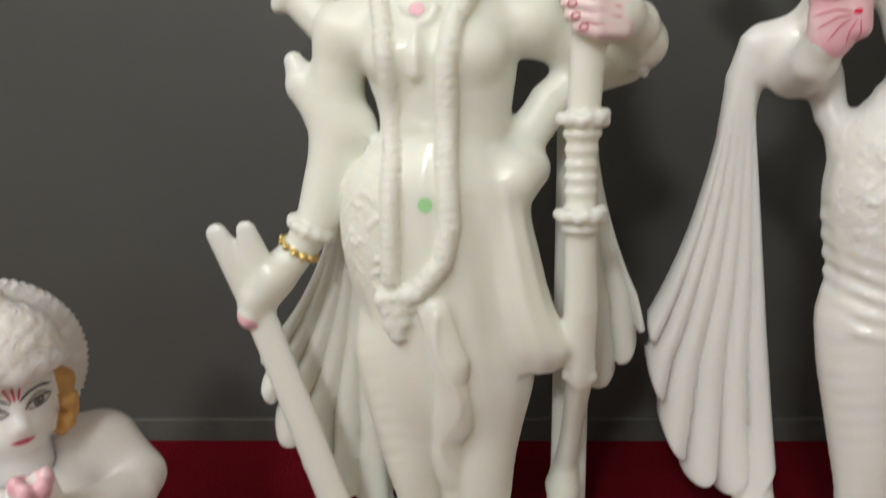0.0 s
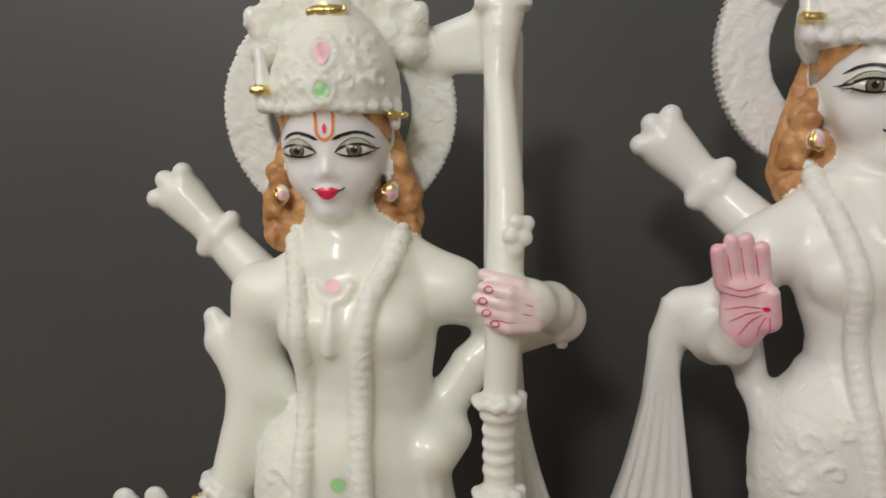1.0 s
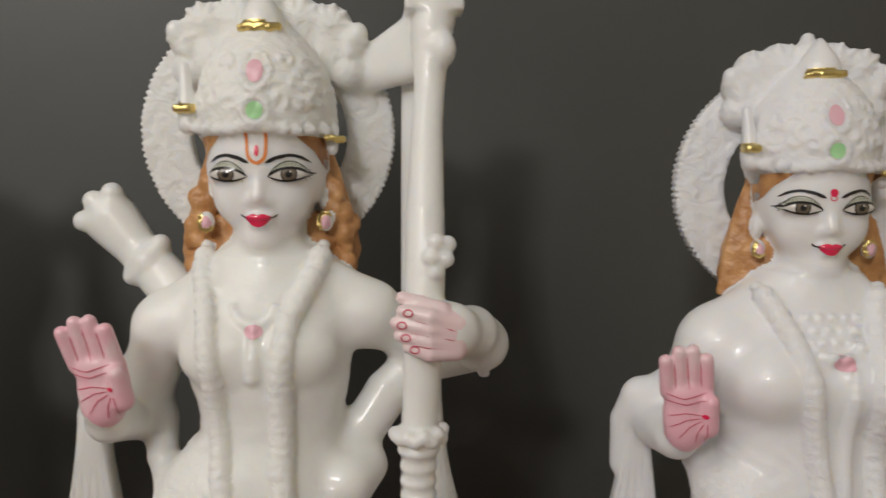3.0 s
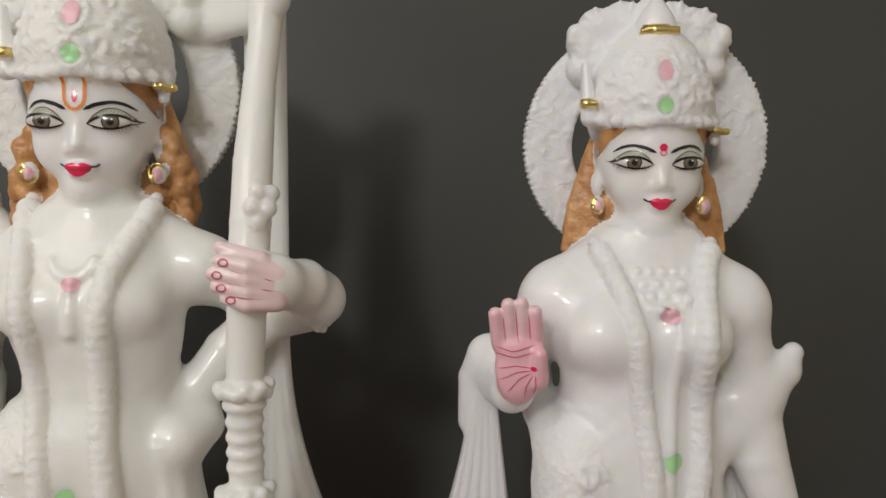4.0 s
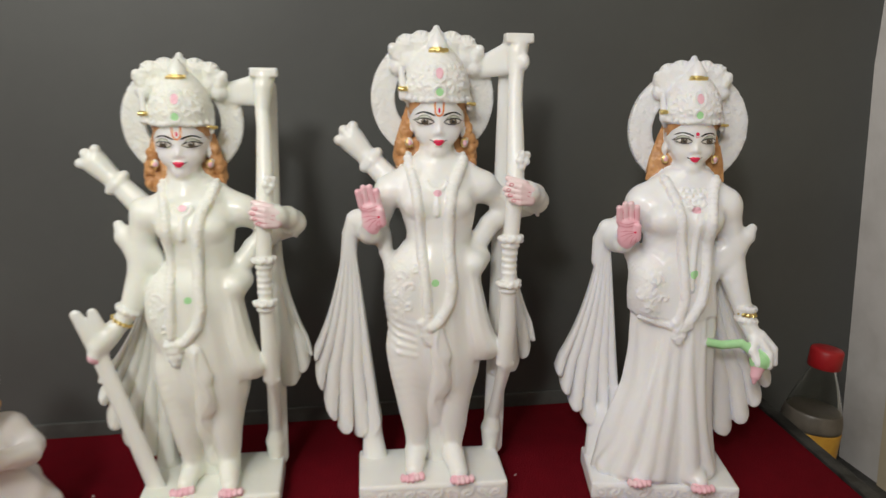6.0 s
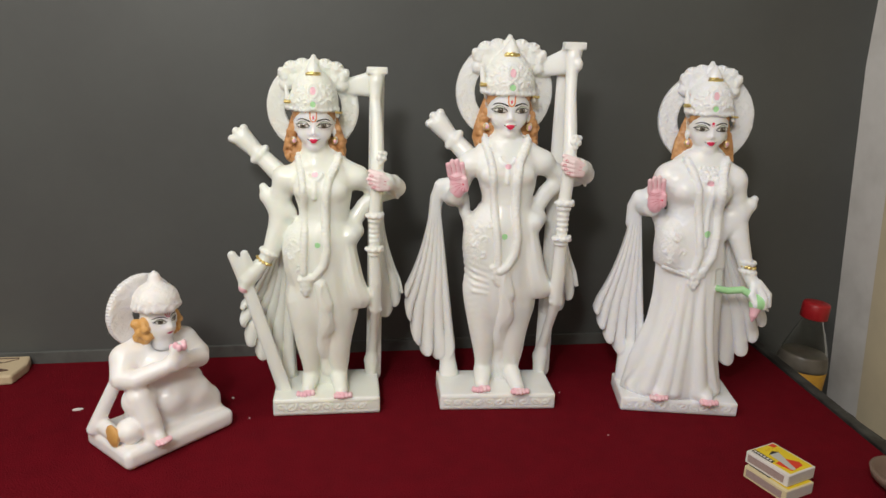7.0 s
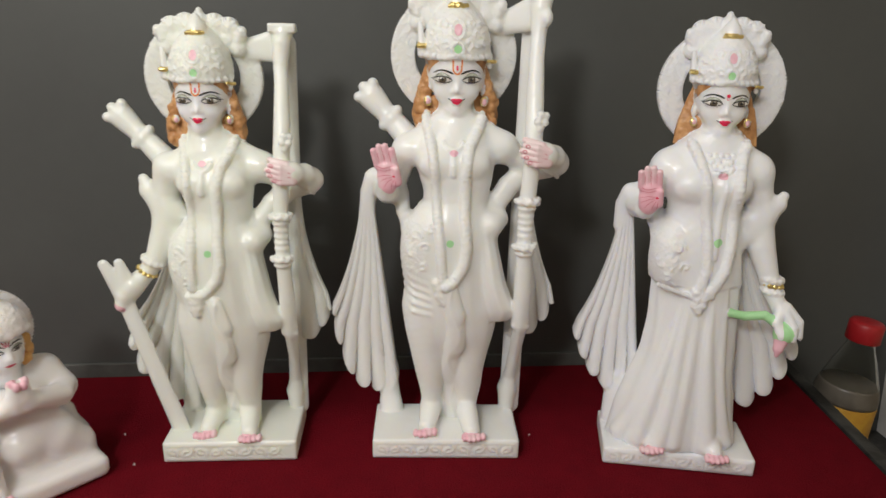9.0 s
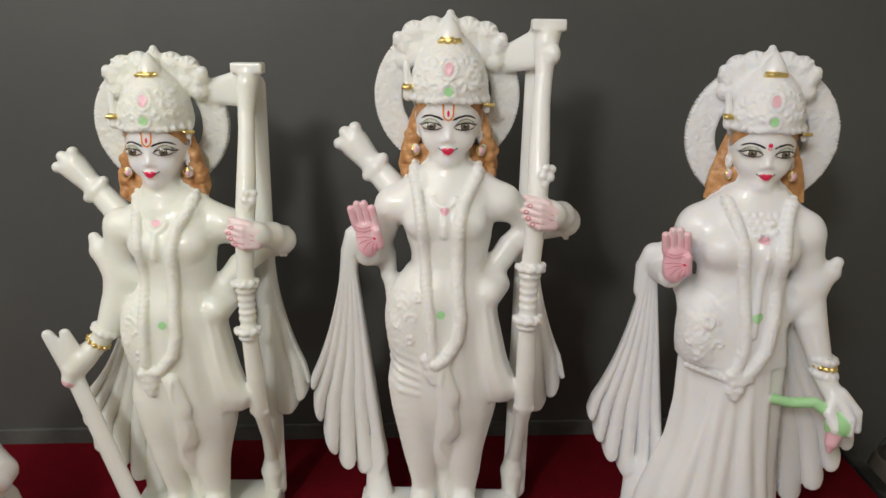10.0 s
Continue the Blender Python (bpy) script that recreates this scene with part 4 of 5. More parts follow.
def lady(name, stone):
    cv = Carving((-116, -62, -4), (146, 76, 454), STEP)
    cv.loft([(226, 5, 8, 34, 22), (212, 6, 8, 40, 26), (196, 8, 8, 42, 28), (150, 9, 6, 43, 29), (114, 7, 4, 46, 30), (96, 3.5, 2, 50, 31), (59, -0.5, 0, 58.5, 34), (40, 0, 0, 62, 35), (20, 0, 0, 66, 36)], 6, folds=9, depth=0.9, sway=0.012)
    cv.loft([(196, 5, 7, 42, 27), (223, 5, 7, 42, 28), (245, 4, 8, 41, 26), (258, 6, 9, 35, 24), (272, 7, 10, 34, 24), (288, 6, 11, 43, 26), (302, 7, 13, 47, 25), (314, 8, 15, 46, 21), (326, 10, 18, 32, 17), (338, 12, 18, 20, 14)],
            7, rough=0.2, wave=12)
    cv.loft([(256, -20, 6, 8, 9), (243, -23, 3, 17, 22), (215, -22, 1, 19, 25), (196, -20, 3, 17, 23), (186, -18, 6, 8, 12)], 6, kCARVE, rough=0.5, wave=7)
    for k, (a, c, q) in enumerate(((-20, 232, 9), (-20, 232, 5), (-32, 216, 5), (-10, 214, 5), (-26, 204, 5))):
        cv.scroll(a, c, q, (-1) ** k, 1.1 * k, 1.3, kCARVE)
    for m in (-1, 1):
        cv.ball((8 + 19 * m, -7, 291), (16, 12, 14), 9)
    cv.ball((-31, 16, 305), (16, 16, 16), 8)
    cv.chain([(-30, 17, 310, 11), (-12, 19, 322, 10), (8, 20, 332, 12)], 6)
    cv.chain([(52, 17, 308, 11), (34, 19, 322, 10), (16, 20, 332, 12)], 6)
    cv.ball((52, 16, 302), (15, 16, 17), 8)
    for f, top, size in ((-0.84, 150, 8), (-0.58, 172, 10), (-0.28, 178, 10), (-0.02, 170, 8), (0.44, 186, 11), (0.80, 190, 8)):
        pts = []
        for u in np.linspace(0, 1, 9):
            rx, ry, g = 42 + 22 * u * u, 28 + 7 * u, f * (0.72 + 0.28 * u) + 0.03 * math.sin(5 * u + 9 * f)
            fat = 1.0 + size * u ** 0.8
            pts.append((8 - 8 * u + rx * g, 8 - 8 * u - ry * math.sqrt(1 - g * g) + 0.3 * fat, top - (top - 28) * u, fat))
        cv.chain(pts, 3.4)
    for x, y, side in ((-20, -8, -1), (36, -14, 1)):
        foot(cv, x, y, 19, 1.1, side * 0.6)
    head(cv, 12, 2, 350, 0.90, "dot", petal=0.9, curls=False)
    cv.halo((15, 46, 377), 60, 36, 5, kind=kCARVE)
    # raised palm and its shawl
    cv.chain([(-33, 16, 302, 14), (-46, 22, 274, 13), (-54, 16, 264, 12), (-52, -4, 266, 10), (-50, -9, 272, 9)], 5)
    raised_palm(cv, -50, -14, 284, 1.0, 0.08)
    cv.chain([(-50, 20, 276, 12), (-61, 25, 274, 11), (-67, 28, 262, 9), (-69, 28, 240, 7)], 6, flat=0.7)
    cv.chain([(-40, 18, 264, 8), (-38, 12, 250, 7), (-32, 8, 240, 7)], 7)
    cv.fan((-62.5, 300), -14.2, 7.2, [184, 208, 230, 244, 246, 242], 28, 4.2, 6.0, 4.8, 280, 10.0)
    cv.chain([(-58, 26, 66, 10), (-56, 22, 18, 14)], 5, flat=0.7)
    # lowered arm with the lotus
    cv.chain([(53, 15, 300, 14), (60, 14, 264, 12.5), (65, 9, 232, 13), (75, 3, 202, 9.5), (79, -2, 188, 8), (88, -8, 172, 8)], 5)
    cv.chain([(54, 10, 256, 13), (64, 10, 264, 12.5), (74, 11, 273, 9), (79, 12, 281, 5)], 5, flat=0.8)
    cv.chain([(40, 8, 232, 9), (54, 10, 248, 10), (64, 12, 262, 10)], 5)
    for i in range(12):
        a = 2 * math.pi * i / 12
        cv.ball((78 + 9 * math.cos(a), 2 + 9 * math.sin(a), 201 - 1.0 * math.cos(a)), 3.4, 1)
        cv.ball((79.5 + 9 * math.cos(a), 0 + 9 * math.sin(a), 189 - 1.0 * math.cos(a)), 3.2, 1)
        cv.ball((78.8 + 9.2 * math.cos(a), 1 + 9.2 * math.sin(a), 195 - 1.0 * math.cos(a)), 2.2, 0.6, kGOLD)
    for pts in (((92, -10, 176, 5.5), (104, -16, 164, 4), (105, -20, 150, 3)), ((90, -14, 172, 5), (98, -22, 160, 3.8), (98, -25, 148, 3)), ((86, -12, 174, 5), (82, -20, 162, 4), (86, -26, 152, 3))):
        cv.chain(pts, 2.5)
    cv.chain([(38, -14, 168, 4), (54, -12, 165, 4.5), (72, -14, 168, 4.5), (86, -18, 160, 5)], 2, kGREEN)
    cv.ball((90, -20, 152), (10, 9, 9.5), 2.5, kGREEN)
    cv.chain([(88, -22, 146, 6.5), (86, -24, 138, 5), (85, -25, 131, 2)], 2, kROSE)
    cv.fan((45, 288), -8, 27, [250, 252, 252, 248, 234, 210, 186], 35, 4.0, 7.2, 4.6, 264, 9.0, flare=1)
    cv.limb((60, 30, 60), (62, 24, 20), 9, 10, 5)
    # garland
    for m, a in ((-1, -8), (1, 32)):
        cv.chain([(a - 3 * m, 26, 335, 3.5), (a, 12, 330, 3), (a + m, 5, 323, 2.5)], 5)
    cv.strand([(-15, 332), (-10, 323), (-5, 312), (0, 296), (4, 262), (8, 236), (10, 212), (6, 194)], 4.9, 4.4, 0.7, kCARVE, thin=1)
    cv.strand([(38, 332), (34, 323), (31, 312), (29, 296), (30, 262), (30, 236), (27, 212), (18, 194), (8, 186)], 5.5, 4.7, 0.7, kCARVE, thin=1)
    for a, c, q in ((8, 189, 4), (14, 191, 4), (2, 190, 4), (5, 183, 4.4), (11, 184, 4.4), (17, 187, 3.6), (4, 176, 4.2), (10, 177, 4.4), (7, 171, 4.2)):
        cv.ball((a, -22 - 0.4 * (q - 3), c), q, 2.8, kCARVE)
    for i in range(9):
        cv.ball((-34 + 4.6 * i, -23 + 0.25 * i, 196 - 1.6 * i), 2.6, 2.0)
    cv.strand([(13 + 10 * math.sin(t), 312 - 9 * math.cos(t)) for t in np.linspace(-1.4, 1.4, 9)], 2.6, 3.6)
    cv.strand([(14 + 7 * math.sin(t), 318 - 6 * math.cos(t)) for t in np.linspace(-1.3, 1.3, 6)], 2.2, 3.2)
    for row in range(4):
        for k in range(5 - row):
            px, pz = 13 + (k - (4 - row) / 2) * 5.4, 320 - 5.0 * row
            cv.ball((px, float(cv.front(np.array([px]), np.array([pz]))[0]) + 0.6, pz), 2.3, 1.0)
    cv.strand([(18, 300), (16, 262), (15, 222)], 3.0, 3.6)
    cv.dot(14, 303, 4.4, 3.4, ROSE)
    cv.dot(17, 240, 4.2, 4.2, GREEN)
    plinth(cv, -71, 80, -38, 38, 19)
    return cv.build(name, stone)


def kneeler(name, stone):
    cv = Carving((-90, -64, -4), (82, 62, 210), 1.2)
    cv.block((0, 0, 11.5), (68.5, 46, 11.5), 8, 2)
    cv.loft([(22, 4, 6, 44, 30), (50, 4, 8, 40, 30), (80, 3, 6, 38, 27), (100, 2, 5, 42, 26), (115, 2, 6, 40, 22), (128, 2, 6, 22, 18)], 8)
    for m in (-1, 1):
        cv.ball((2 + 34 * m, 6, 110), (17, 16, 15), 8)
        cv.chain([(2 + 38 * m, 6, 108, 14), (2 + 47 * m, -6, 92, 13), (2 + 40 * m, -20, 92, 11), (2 + 12 * m, -38, 104, 8.5), (2 + 3 * m, -42, 112, 7)], 4)
        cv.limb((2 + 4.5 * m, -41, 104), (2 + 3 * m, -45, 124), 8, 6, 2.5)
        for i in range(4):
            cv.ball((2 + (3 + 2.2 * (i % 2)) * m, -51 + 4 * i, 129 - 2.2 * abs(i - 1)), (3.0, 3.0, 4.6), 1, kPINK)
    cv.ball((2, -14, 98), (24, 14, 16), 8)
    cv.chain([(-14, 6, 48, 20), (-34, -16, 64, 18), (-36, -20, 70, 14), (-32, -30, 44, 13), (-30, -34, 30, 11)], 6)
    foot(cv, -30, -26, 22, 0.9, 0.3)
    cv.chain([(14, 0, 48, 22), (34, -14, 44, 19), (52, -14, 34, 14), (58, 6, 30, 12), (40, 24, 30, 12)], 8)
    cv.ball((4, -22, 52), (17, 12, 17), 9)
    cv.chain([(30, 20, 84, 17), (46, 14, 52, 17), (56, 8, 30, 12)], 9)
    cv.chain([(20, -8, 72, 18), (34, -12, 52, 18), (52, -14, 30, 12)], 12)
    cv.limb((-44, 8, 86), (-66, 28, 26), 7, 8, 4)
    cv.ball((-50, -22, 36), (15, 15, 14), 3)
    cv.limb((-62, -8, 32), (-58, 26, 30), 8, 9, 4)
    cv.ball((-66, -14, 33), (4, 12, 13), 1, kTAWNY)
    body = cv.build(name, stone)
    top = Carving((-60, -62, 92), (64, 62, 212), 0.9)
    head_small(top, 2, -22, 137, 0.66)
    top.halo((2, 24, 152), 43, 14, 4, kind=kCARVE, beads=70)
    crowned = top.build("crowned", stone)
    joined = bmesh.new()
    joined.from_mesh(body.data)
    crowned.data.transform(Matrix.Translation((0.002, 0.0, 0)) @ pose(0, 0, 0, 0, 0, 5) @ Matrix.Translation((-0.002, 0.0, 0)))
    joined.from_mesh(crowned.data)
    joined.to_mesh(body.data)
    joined.free()
    spare = crowned.data
    bpy.data.objects.remove(crowned)
    bpy.data.meshes.remove(spare)
    return body


def head_small(cv, x, y, z, s):
    P = lambda a, b, c: (x + s * a, y + s * b, z + s * c)
    cv.limb(P(0, 24, 0), P(0, 26, -26), 17 * s, 24 * s, 5)
    cv.ball(P(0, 25, 20), (29 * s, 29 * s, 32 * s), 3, kFACE)
    cv.ball(P(0, 15, 2), (22 * s, 17 * s, 17 * s), 6, kFACE)
    cv.ball(P(0, 2, 4), (12 * s, 9 * s, 11 * s), 5, kFACE)
    cv.limb(P(0, -1, 22), P(0, -8, 10), 2.6 * s, 4 * s, 4, kFACE)
    for m in (-1, 1):
        for a, b, c, r in ((30, 22, 18, 9), (33, 26, 2, 10), (28, 16, -6, 8), (34, 34, -8, 9), (26, 28, -14, 9), (36, 34, 16, 9), (33, 14, 10, 7)):
            cv.ball(P(a * m, b, c), r * s, 3, kTAWNY, rough=0.5, wave=6)
        cv.ball(P(34 * m, 20, 10), (4 * s, 7 * s, 10 * s), 1.5)
    cv.loft([(z + s * a, x, y + s * 26, s * b, s * b) for a, b in ((37, 34), (41, 37.5), (52, 38.5), (64, 35.5), (75, 27), (84, 14), (86, 8))], 2, kCARVE, rough=0.5, wave=8)
    cv.chain([(*P(0, 26, 80), 13 * s), (*P(0, 26, 92), 9.5 * s), (*P(0, 26, 100), 3.5 * s)], 4)
    for i in range(17):
        a = 2 * math.pi * i / 17
        cv.ball(P(36.5 * math.cos(a), 26 + 36.5 * math.sin(a), 43 + 1.5 * math.sin(2.3 * i)), (5.6 * s, 3.0 * s, 5.0 * s), 4, kCARVE)
    for m in (-1, 1):
        eye(cv, x + 13.5 * s * m, z + 20 * s, s, m)
        cv.stroke([(x + s * m * a, z + s * c) for a, c in ((2.2, 25.0), (9, 29), (17, 29.5), (24, 26))], 1.5 * s, BLACK, 0.4)
    a = np.linspace(-1, 1, 13)
    cv.paint(np.stack([x + 7 * s * a, z + s * (0.8 + 1.2 * (1 - a * a))], -1), np.stack([x + 7 * s * a, z + s * (0.4 - 2.4 * (1 - a * a))], -1), LINE, 5, 0.45)
    for b in (-1, 0, 1):
        cv.stroke([(x + 5 * b * s, z + 35 * s), (x + 1.8 * b * s, z + 26 * s)], 1.5 * s, LINE, 0.4)


MID = archer("bow_statue", 1.0, 0, 0, 0, (4, 2, 363), 1.0, True, MARBLE_B)
MID.matrix_world = pose(0, 0, 0.0005, 0, 0, -4.2)
tagged(MID, "tall white marble bow statue with one raised pink palm", "statue", "marble statues")
LEFT = archer("bow_statue", 0.933, -7.5, -8, -8, (-12, -9, 343), 0.9, False, MARBLE_A)
LEFT.matrix_world = pose(-0.221, 0.012, 0.0005, 0, 0, -1.7)
tagged(LEFT, "ivory marble bow statue with brown hair and lowered arrow", "statue", "marble statues")
LADY = lady("lotus_statue", MARBLE_C)
LADY.matrix_world = pose(0.238, -0.035, 0.0005, 0, 0, -13)
tagged(LADY, "white marble robed statue holding a green and pink lotus", "statue", "marble statues")
KNEEL = kneeler("kneeling_statue", MARBLE_H)
KNEEL.matrix_world = pose(-0.4145, -0.0565, 0.0005, 0, 0, 43)
tagged(KNEEL, "small white marble kneeling statue with joined palms and orange hair", "statue", "marble statues")

# ---- setting ----
x0, x1, y0, y1, z0, z1 = ROOM
tagged(from_bm("wall_north", box(x0 - 0.1, x1 + 0.1, y1, y1 + 0.12, z0, z1), GREY), "smooth grey painted wall behind the statues", "wall", kind="structure")


def out_of_plumb(bm):
    """The old side wall leans outwards towards its foot."""
    for v in bm.verts:
        v.co.x += 0.08 * (0.45 - min(max(v.co.z, -0.16), 0.45))
    return bm


def side_slab(xa, xb, ya, yb, za, zb):
    bm = bmesh.new()
    cuts = [z for z in (za, -0.16, 0.45, zb) if za <= z <= zb]
    cuts = sorted(set(cuts))
    rings = [[bm.verts.new(c) for c in ((xa, ya, z), (xb, ya, z), (xb, yb, z), (xa, yb, z))] for z in cuts]
    for a, b in zip(rings, rings[1:]):
        for i in range(4):
            bm.faces.new((a[i], a[(i + 1) % 4], b[(i + 1) % 4], b[i]))
    bm.faces.new(rings[0][::-1])
    bm.faces.new(rings[-1])
    return out_of_plumb(bm)


tagged(from_bm("wall_east", side_slab(x1, x1 + 0.12, y0, y1, z0, z1), PLASTER), "worn greyish white plaster side wall", "wall", kind="structure")
tagged(from_bm("wall_west", box(x0 - 0.12, x0, y0, y1, z0, z1), ROOMWALL), "unseen pale room wall added for bounce light", "wall", kind="structure")
tagged(from_bm("wall_south", box(x0 - 0.1, x1 + 0.1, y0 - 0.12, y0, z0, z1), ROOMWALL), "unseen pale room wall added for bounce light", "wall", kind="structure")
tagged(from_bm("ceiling", box(x0 - 0.1, x1 + 0.1, y0 - 0.1, y1 + 0.1, z1, z1 + 0.1), CEILING), "unseen white ceiling added to close the room", "ceiling", kind="structure")
tagged(from_bm("floor", box(x0 - 0.1, x1 + 0.1, y0 - 0.1, y1 + 0.1, z0 - 0.1, z0), FLOOR), "unseen pale floor added to close the room", "floor", kind="structure")
EDGE = [(0.472, 0.163), (0.420, -0.40)]
table = tagged(new("display_table"), "low display table covered in dark red carpet with a grey edge", "table")
part("tabletop", prism([(-1.5, -0.40), (EDGE[1][0] + 0.019, -0.40), (EDGE[0][0] + 0.021, 0.166), (-1.5, 0.166)], -0.035, -0.004, 0.002), SKIRT, table, "grey stone edge")
part("carpet", prism([(-1.5, -0.402), (EDGE[1][0], -0.402), (EDGE[0][0], 0.162), (-1.5, 0.162)], -0.0035, 0.0, 0.0008), CARPET, table, "dark red carpet")
# dark mottled stone; on the ledge its darkness stands in for shade
EDGING = material("dark_edge_stone", (0.085, 0.086, 0.08), 0.5, grain=0.7, scale=110, second=(0.018, 0.017, 0.015), spots=0.8, spot_scale=22, bump=0.3, bump_scale=160)
part("edge_strip", prism([(EDGE[1][0] + 0.002, -0.40), (EDGE[1][0] + 0.017, -0.40), (EDGE[0][0] + 0.019, 0.165), (EDGE[0][0] + 0.003, 0.165)], -0.0035, 0.0025, 0.0012), EDGING, table, "scuffed grey edge strip")
for x in (-1.4, 0.36):
    for y in (-0.36, 0.11):
        part("leg", box(x - 0.03, x + 0.03, y - 0.03, y + 0.03, z0, -0.035, 0.004), SKIRT, table)
tagged(from_bm("baseboard", box(-1.5, 0.50, 0.1635, WALL_Y, -0.003, 0.017, 0.001), SKIRT), "low grey stone skirting along the wall", "skirting", kind="structure")
tagged(from_bm("trim", side_slab(WALL_X - 0.004, WALL_X + 0.002, -1.4, 0.090, z0, 0.60), CREAM), "cream painted panel on the side wall", "panel", kind="structure")
# ledge added under the bottle, dark stone in place of the shade there
tagged(from_bm("ledge", box(0.50, WALL_X + 0.0475, -0.40, WALL_Y, z0, -0.1235), EDGING), "low ledge beside the table, its shade put into its colour", "ledge", kind="structure")

# ---- matchboxes ----
PRINT_YELLOW = material("yellow_print", (0.78, 0.58, 0.02), 0.5, grain=0.2, scale=400, second=(0.70, 0.50, 0.03))
CARD = material("white_card", (0.74, 0.70, 0.66), 0.6, grain=0.2, scale=300, second=(0.6, 0.55, 0.5))
CARD_OLD = material("yellowed_card", (0.70, 0.60, 0.36), 0.6, grain=0.3, scale=300, second=(0.6, 0.5, 0.3))
CARD_END = material("grey_card", (0.60, 0.56, 0.52), 0.7, grain=0.4, scale=300, second=(0.48, 0.44, 0.40))
STRIKER = material("striker_surface", (0.22, 0.13, 0.12), 0.8, grain=0.8, scale=900, second=(0.55, 0.45, 0.42))
PRINT_RED = material("red_print", (0.70, 0.05, 0.02), 0.5)
PRINT_BLACK = material("black_print", (0.02, 0.02, 0.02), 0.5)
PRINT_GREY = material("grey_print", (0.50, 0.50, 0.47), 0.5)
PRINT_PALE = material("ochre_print", (0.62, 0.36, 0.03), 0.5)


def flat_part(name, outline, z, mat, parent, thick=0.0002):
    return part(name, prism(outline, z, z + thick), mat, parent)


def matchbox(label, place, worn):
    """A card matchbox lying flat: long side along x, the striker on the -y side."""
    L, W, H = 0.054, 0.0435, 0.0138
    top = tagged(new("matchbox"), label, "matchbox", "stacked matchboxes")
    part("sleeve", box(-L / 2, L / 2, -W / 2, W / 2, 0, H, 0.0007), CARD_OLD if worn else CARD, top)
    for e in (-1, 1):
        part("tray_end", box(e * L / 2 - 0.0002, e * L / 2 + 0.0002, -W / 2 + 0.001, W / 2 - 0.001, 0.001, H - 0.001), CARD_END, top)
        y = e * W / 2
        part("striker", box(-L / 2 + 0.005, L / 2 - 0.003, y - 0.0002, y + 0.0002, 0.0025, H - 0.0028), STRIKER, top, "hatched brown striker strip")
    F = lambda pts: [(a, -b) for a, b in pts][::-1]
    flat_part("print_field", F([(-L / 2 + 0.002, -W / 2 + 0.005), (L / 2 - 0.002, -W / 2 + 0.005), (L / 2 - 0.002, W / 2 - 0.002), (-L / 2 + 0.002, W / 2 - 0.002)]), H, PRINT_YELLOW, top)
    h = H + 0.0002
    flat_part("name_bar", F([(-0.002, -W / 2 + 0.0045), (0.0245, -W / 2 + 0.0045), (0.0245, -W / 2 + 0.0105), (-0.002, -W / 2 + 0.0105)]), h, PRINT_BLACK, top)
    for i in range(6):
        x = 0.0215 - i * 0.004
        flat_part("letter_bar", F([(x - 0.0012, -W / 2 + 0.006), (x + 0.0012, -W / 2 + 0.006), (x + 0.0012, -W / 2 + 0.009), (x - 0.0012, -W / 2 + 0.009)]), h + 0.0002, CARD, top)
    flat_part("red_patch", F([(-0.022, -0.010), (-0.004, -0.014), (-0.003, 0.004), (-0.014, 0.013), (-0.020, 0.010)]), h, PRINT_RED, top)
    flat_part("grey_cone", F([(-0.022, -0.006), (-0.020, -0.009), (0.010, -0.005), (0.009, 0.008), (-0.021, -0.003)]), h + 0.0002, PRINT_GREY, top)
    flat_part("cone_tip", F([(0.010, -0.006), (0.014, 0.003), (0.009, 0.009)]), h + 0.0003, PRINT_BLACK, top)
    flat_part("corner_patch", F([(0.018, 0.012), (0.0245, 0.010), (0.0245, 0.018), (0.019, 0.0185)]), h, PRINT_RED, top)
    for i in range(9):
        a = i * 0.9
        x, y = 0.014 + 0.004 * math.cos(a), 0.004 + 0.006 * math.sin(a * 0.8)
        flat_part("scroll_mark", F([(x, y), (x + 0.002, y + 0.0006), (x + 0.0018, y + 0.0018), (x - 0.0002, y + 0.0012)]), h, PRINT_PALE, top)
    top.matrix_world = place
    return top


BOX_TURN = 107.0
matchbox("worn white and yellow matchbox lying on the red carpet", pose(0.2685, -0.234, 0.0002, 0, 0, BOX_TURN), True)
matchbox("white matchbox with yellow and red print, on another box", pose(0.2725, -0.2275, 0.0146, 0, 0, BOX_TURN + 0.8), False)

# ---- bottle ----
PET = material("clear_plastic", (0.96, 0.97, 0.95), 0.04)
nodes = PET.node_tree.nodes
nodes["Principled BSDF"].inputs["Transmission Weight"].default_value = 1.0
nodes["Principled BSDF"].inputs["IOR"].default_value = 1.15
CAP = material("red_plastic", (0.42, 0.015, 0.02), 0.4, grain=0.2, scale=80)
LABEL = material("yellow_label", (0.62, 0.36, 0.04), 0.5, grain=0.4, scale=160, second=(0.5, 0.22, 0.03), spots=0.5, spot_scale=60)
bottle = tagged(new("bottle"), "clear plastic bottle with red cap and yellow label", "bottle")
part("body", lathe([(0.010, -0.120), (0.040, -0.124), (0.044, -0.118), (0.044, -0.06), (0.0445, -0.03), (0.0435, 0.0), (0.038, 0.022), (0.029, 0.048), (0.0215, 0.066), (0.0185, 0.076), (0.0185, 0.086), (0.017, 0.086),
                    (0.017, 0.076), (0.0203, 0.066), (0.0275, 0.048), (0.0365, 0.022), (0.042, 0.0), (0.0425, -0.06), (0.0425, -0.116), (0.012, -0.118)], 48), PET, bottle, smooth=True)
part("label", lathe([(0.0446, -0.085), (0.0449, -0.084), (0.0449, -0.013), (0.0446, -0.012)], 48), LABEL, bottle, "yellow printed label", smooth=True)
MILKY = material("milky_film", (0.16, 0.14, 0.115), 0.35, grain=0.5, scale=60, second=(0.08, 0.07, 0.055), spots=0.5, spot_scale=30)
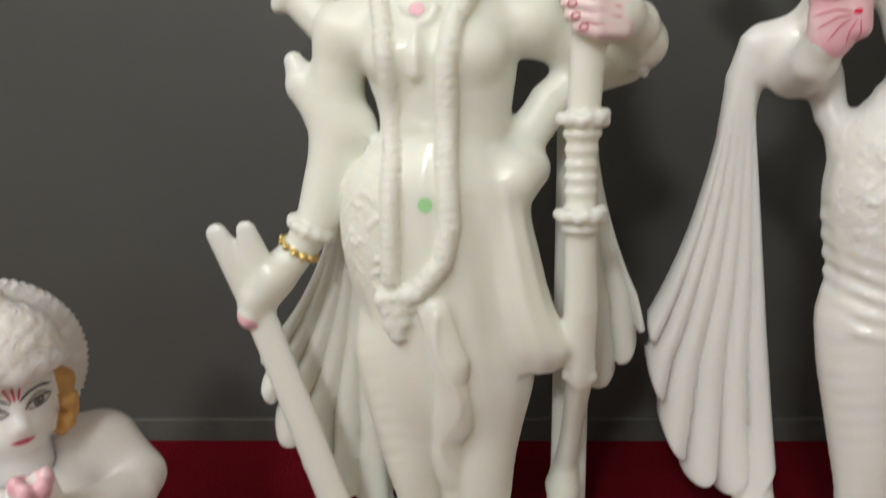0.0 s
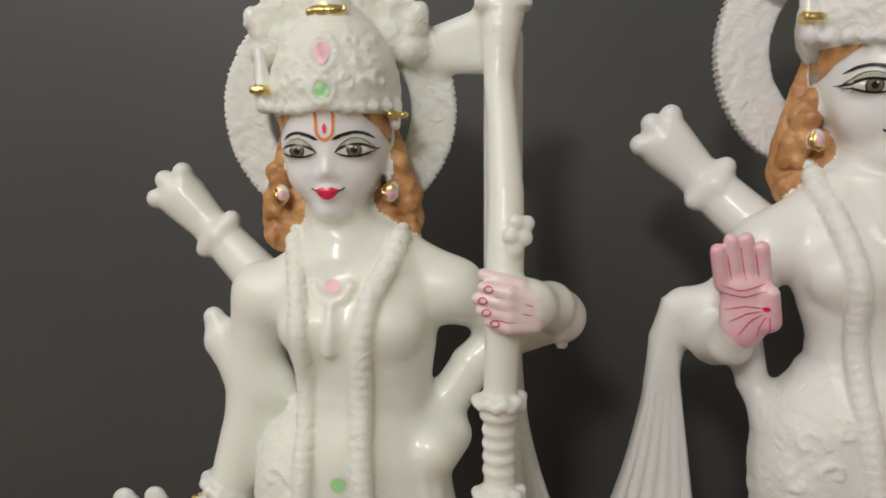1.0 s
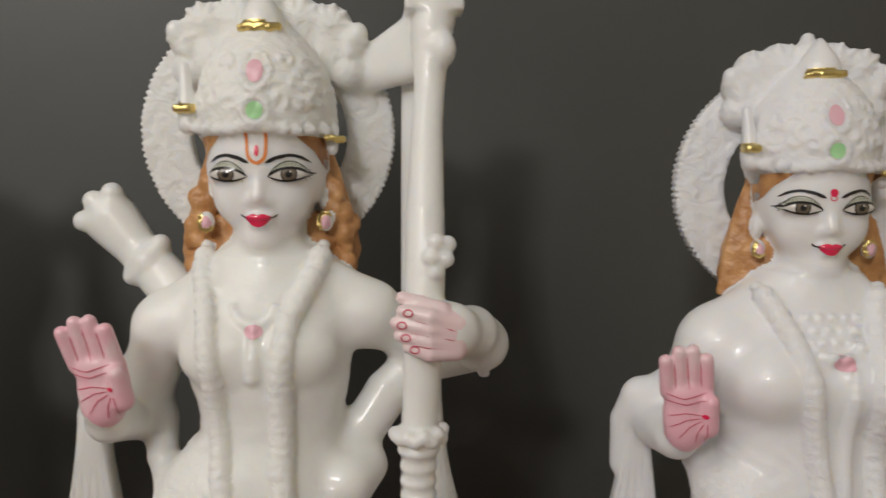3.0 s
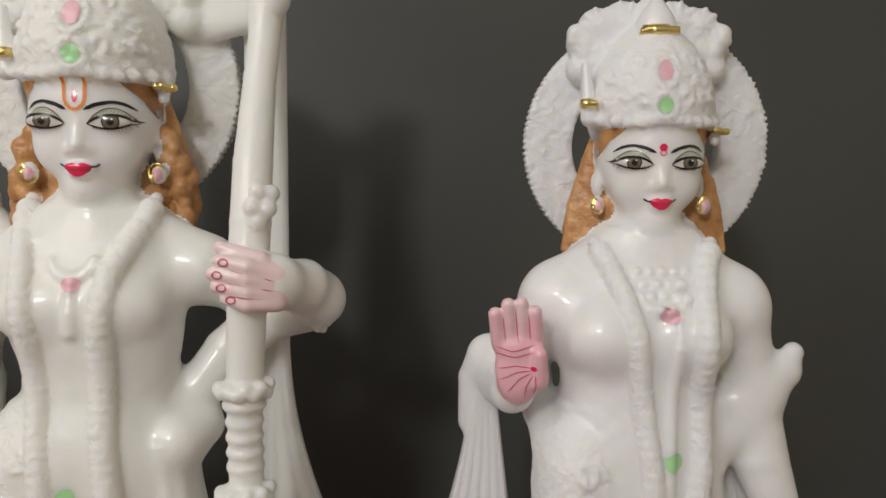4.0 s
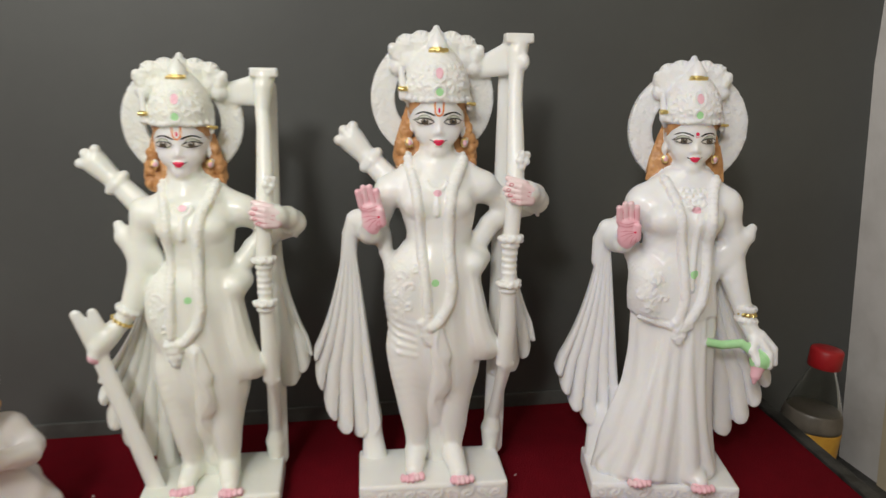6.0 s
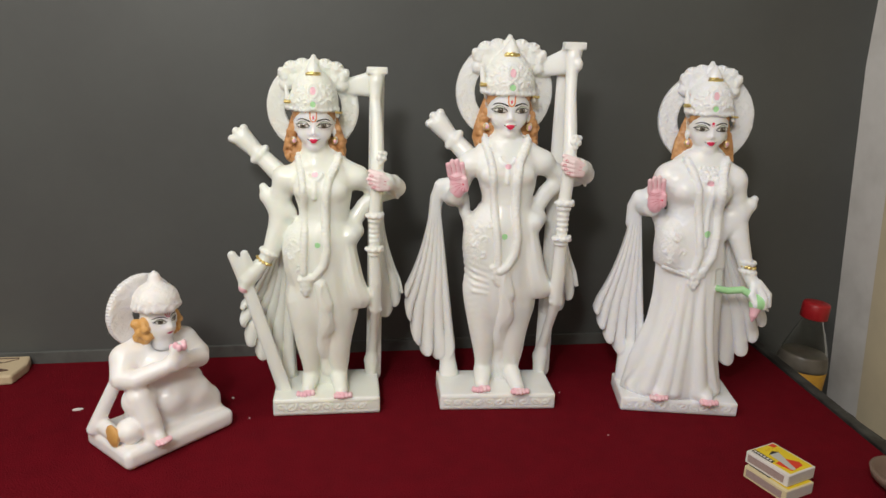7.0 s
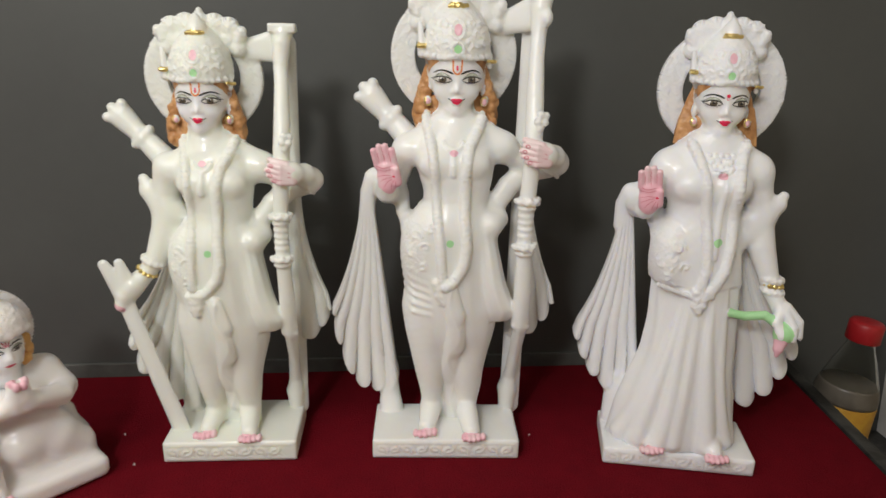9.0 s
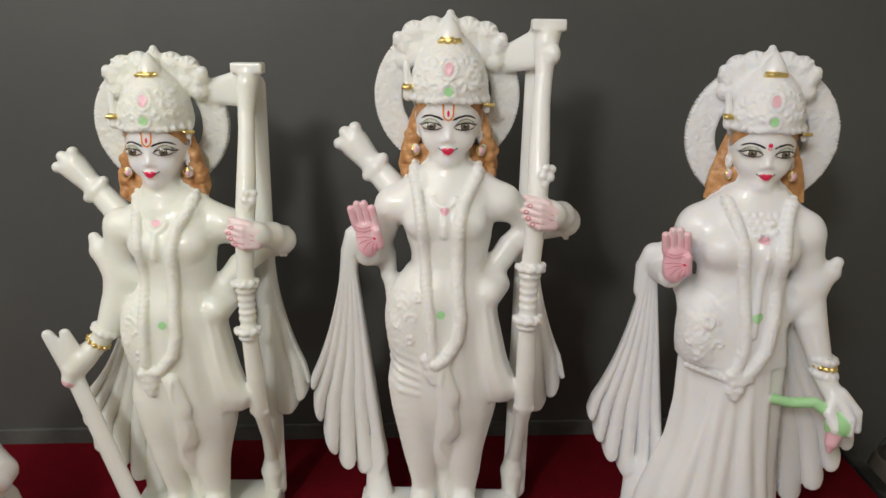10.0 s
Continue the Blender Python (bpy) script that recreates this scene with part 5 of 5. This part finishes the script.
part("band", lathe([(0.0446, -0.011), (0.0444, -0.006), (0.0442, 0.0), (0.0412, 0.012), (0.0403, 0.015), (0.0396, 0.0155)], 48), MILKY, bottle, "pale milky band", smooth=True)
cap = lathe([(0.0225, 0.080), (0.0235, 0.081), (0.0235, 0.105), (0.0215, 0.1085), (0.012, 0.1095), (0.0001, 0.1095)], 60)
for v in cap.verts:
    if 0.0805 < v.co.z < 0.1055:
        a = math.atan2(v.co.y, v.co.x)
        k = 1 + 0.012 * math.cos(30 * a)
        v.co.x, v.co.y = v.co.x * k, v.co.y * k
part("cap", cap, CAP, bottle, "ribbed red screw cap", smooth=True)
bottle.matrix_world = pose(0.5335, 0.090, -0.009, 0, 5, 0) @ Matrix.Diagonal((0.86, 0.86, 0.9, 1))

# ---- small things on the carpet ----
IVORY = material("ivory_resin", (0.62, 0.50, 0.33), 0.4, grain=0.3, scale=60, second=(0.5, 0.38, 0.22), coat=0.2)
UMBER = material("umber_stain", (0.10, 0.05, 0.035), 0.6)
plaque = tagged(new("carved_plaque"), "cream carved plaque with dark floral pattern, lying flat", "plaque")
part("body", prism([(-0.90, 0.094), (-0.72, 0.092), (-0.690, 0.104), (-0.672, 0.104), (-0.655, 0.094), (-0.640, 0.096), (-0.634, 0.135), (-0.640, 0.160), (-0.90, 0.160)], 0.0, 0.014, 0.003), IVORY, plaque)
for i in range(14):
    x, y, a = -0.66 - 0.017 * (i % 7), 0.112 + 0.026 * (i // 7) + 0.004 * math.sin(i * 2.1), i * 1.1
    c = [(x + 0.0075 * math.cos(t) * (1 + 0.3 * math.cos(3 * t)), y + 0.005 * math.sin(t + a) * (1 + 0.3 * math.cos(3 * t))) for t in np.linspace(0, 2 * math.pi, 13)[:-1]]
    part("flower", prism(c, 0.0141, 0.0147), UMBER, plaque)
part("border", box(-0.90, -0.652, 0.150, 0.1525, 0.0141, 0.0146), UMBER, plaque)
PAPER = material("paper_scrap", (0.80, 0.74, 0.70), 0.8, grain=0.2, scale=300)


def scrap(x, y, size, turn):
    rnd = random.Random(int(x * 1e4))
    c = [(size * (0.7 + 0.6 * rnd.random()) * math.cos(t), 0.5 * size * (0.7 + 0.6 * rnd.random()) * math.sin(t)) for t in np.linspace(0, 2 * math.pi, 8)[:-1]]
    ob = from_bm("paper_scrap", prism(c, 0.0, 0.0009), PAPER)
    ob.matrix_world = pose(x, y, 0.0004, 0, 3, turn)
    return tagged(ob, "tiny pale scrap of paper on the carpet", "scrap", "paper scraps")


scrap(-0.533, 0.016, 0.0062, 10)
for x, y, size in ((-0.345, 0.028, 0.0022), (-0.318, -0.028, 0.0014), (0.095, 0.0, 0.0016), (0.12, -0.115, 0.0012)):
    scrap(x, y, size, 360 * abs(x))
CLAY = material("pale_clay", (0.19, 0.13, 0.10), 0.6, grain=0.4, scale=80, second=(0.15, 0.10, 0.07), spots=0.4, spot_scale=20)
INK = material("black_glaze", (0.012, 0.012, 0.014), 0.2, coat=0.4)


def bowl(label, mat, x, y, z, r, h, lean=0.0):
    bm = lathe([(r * 0.45, 0.0), (r * 0.55, 0.001), (r * 0.92, h * 0.6), (r, h), (r * 0.96, h * 1.03), (r * 0.88, h), (r * 0.8, h * 0.6), (r * 0.45, h * 0.16), (0.0001, h * 0.14)], 48)
    ob = from_bm("bowl", bm, mat, smooth=True)
    ob.matrix_world = pose(x, y, z, lean, 0, 0)
    return tagged(ob, label, "bowl", "small bowls")


bowl("small pale clay bowl standing on the red carpet", CLAY, 0.402, -0.262, 0.0003, 0.036, 0.022)
bowl("pale clay bowl near the table's edge", CLAY, 0.383, -0.348, 0.0003, 0.042, 0.026)
bowl("small black glazed bowl on the red carpet", INK, 0.224, -0.325, 0.0003, 0.028, 0.020)
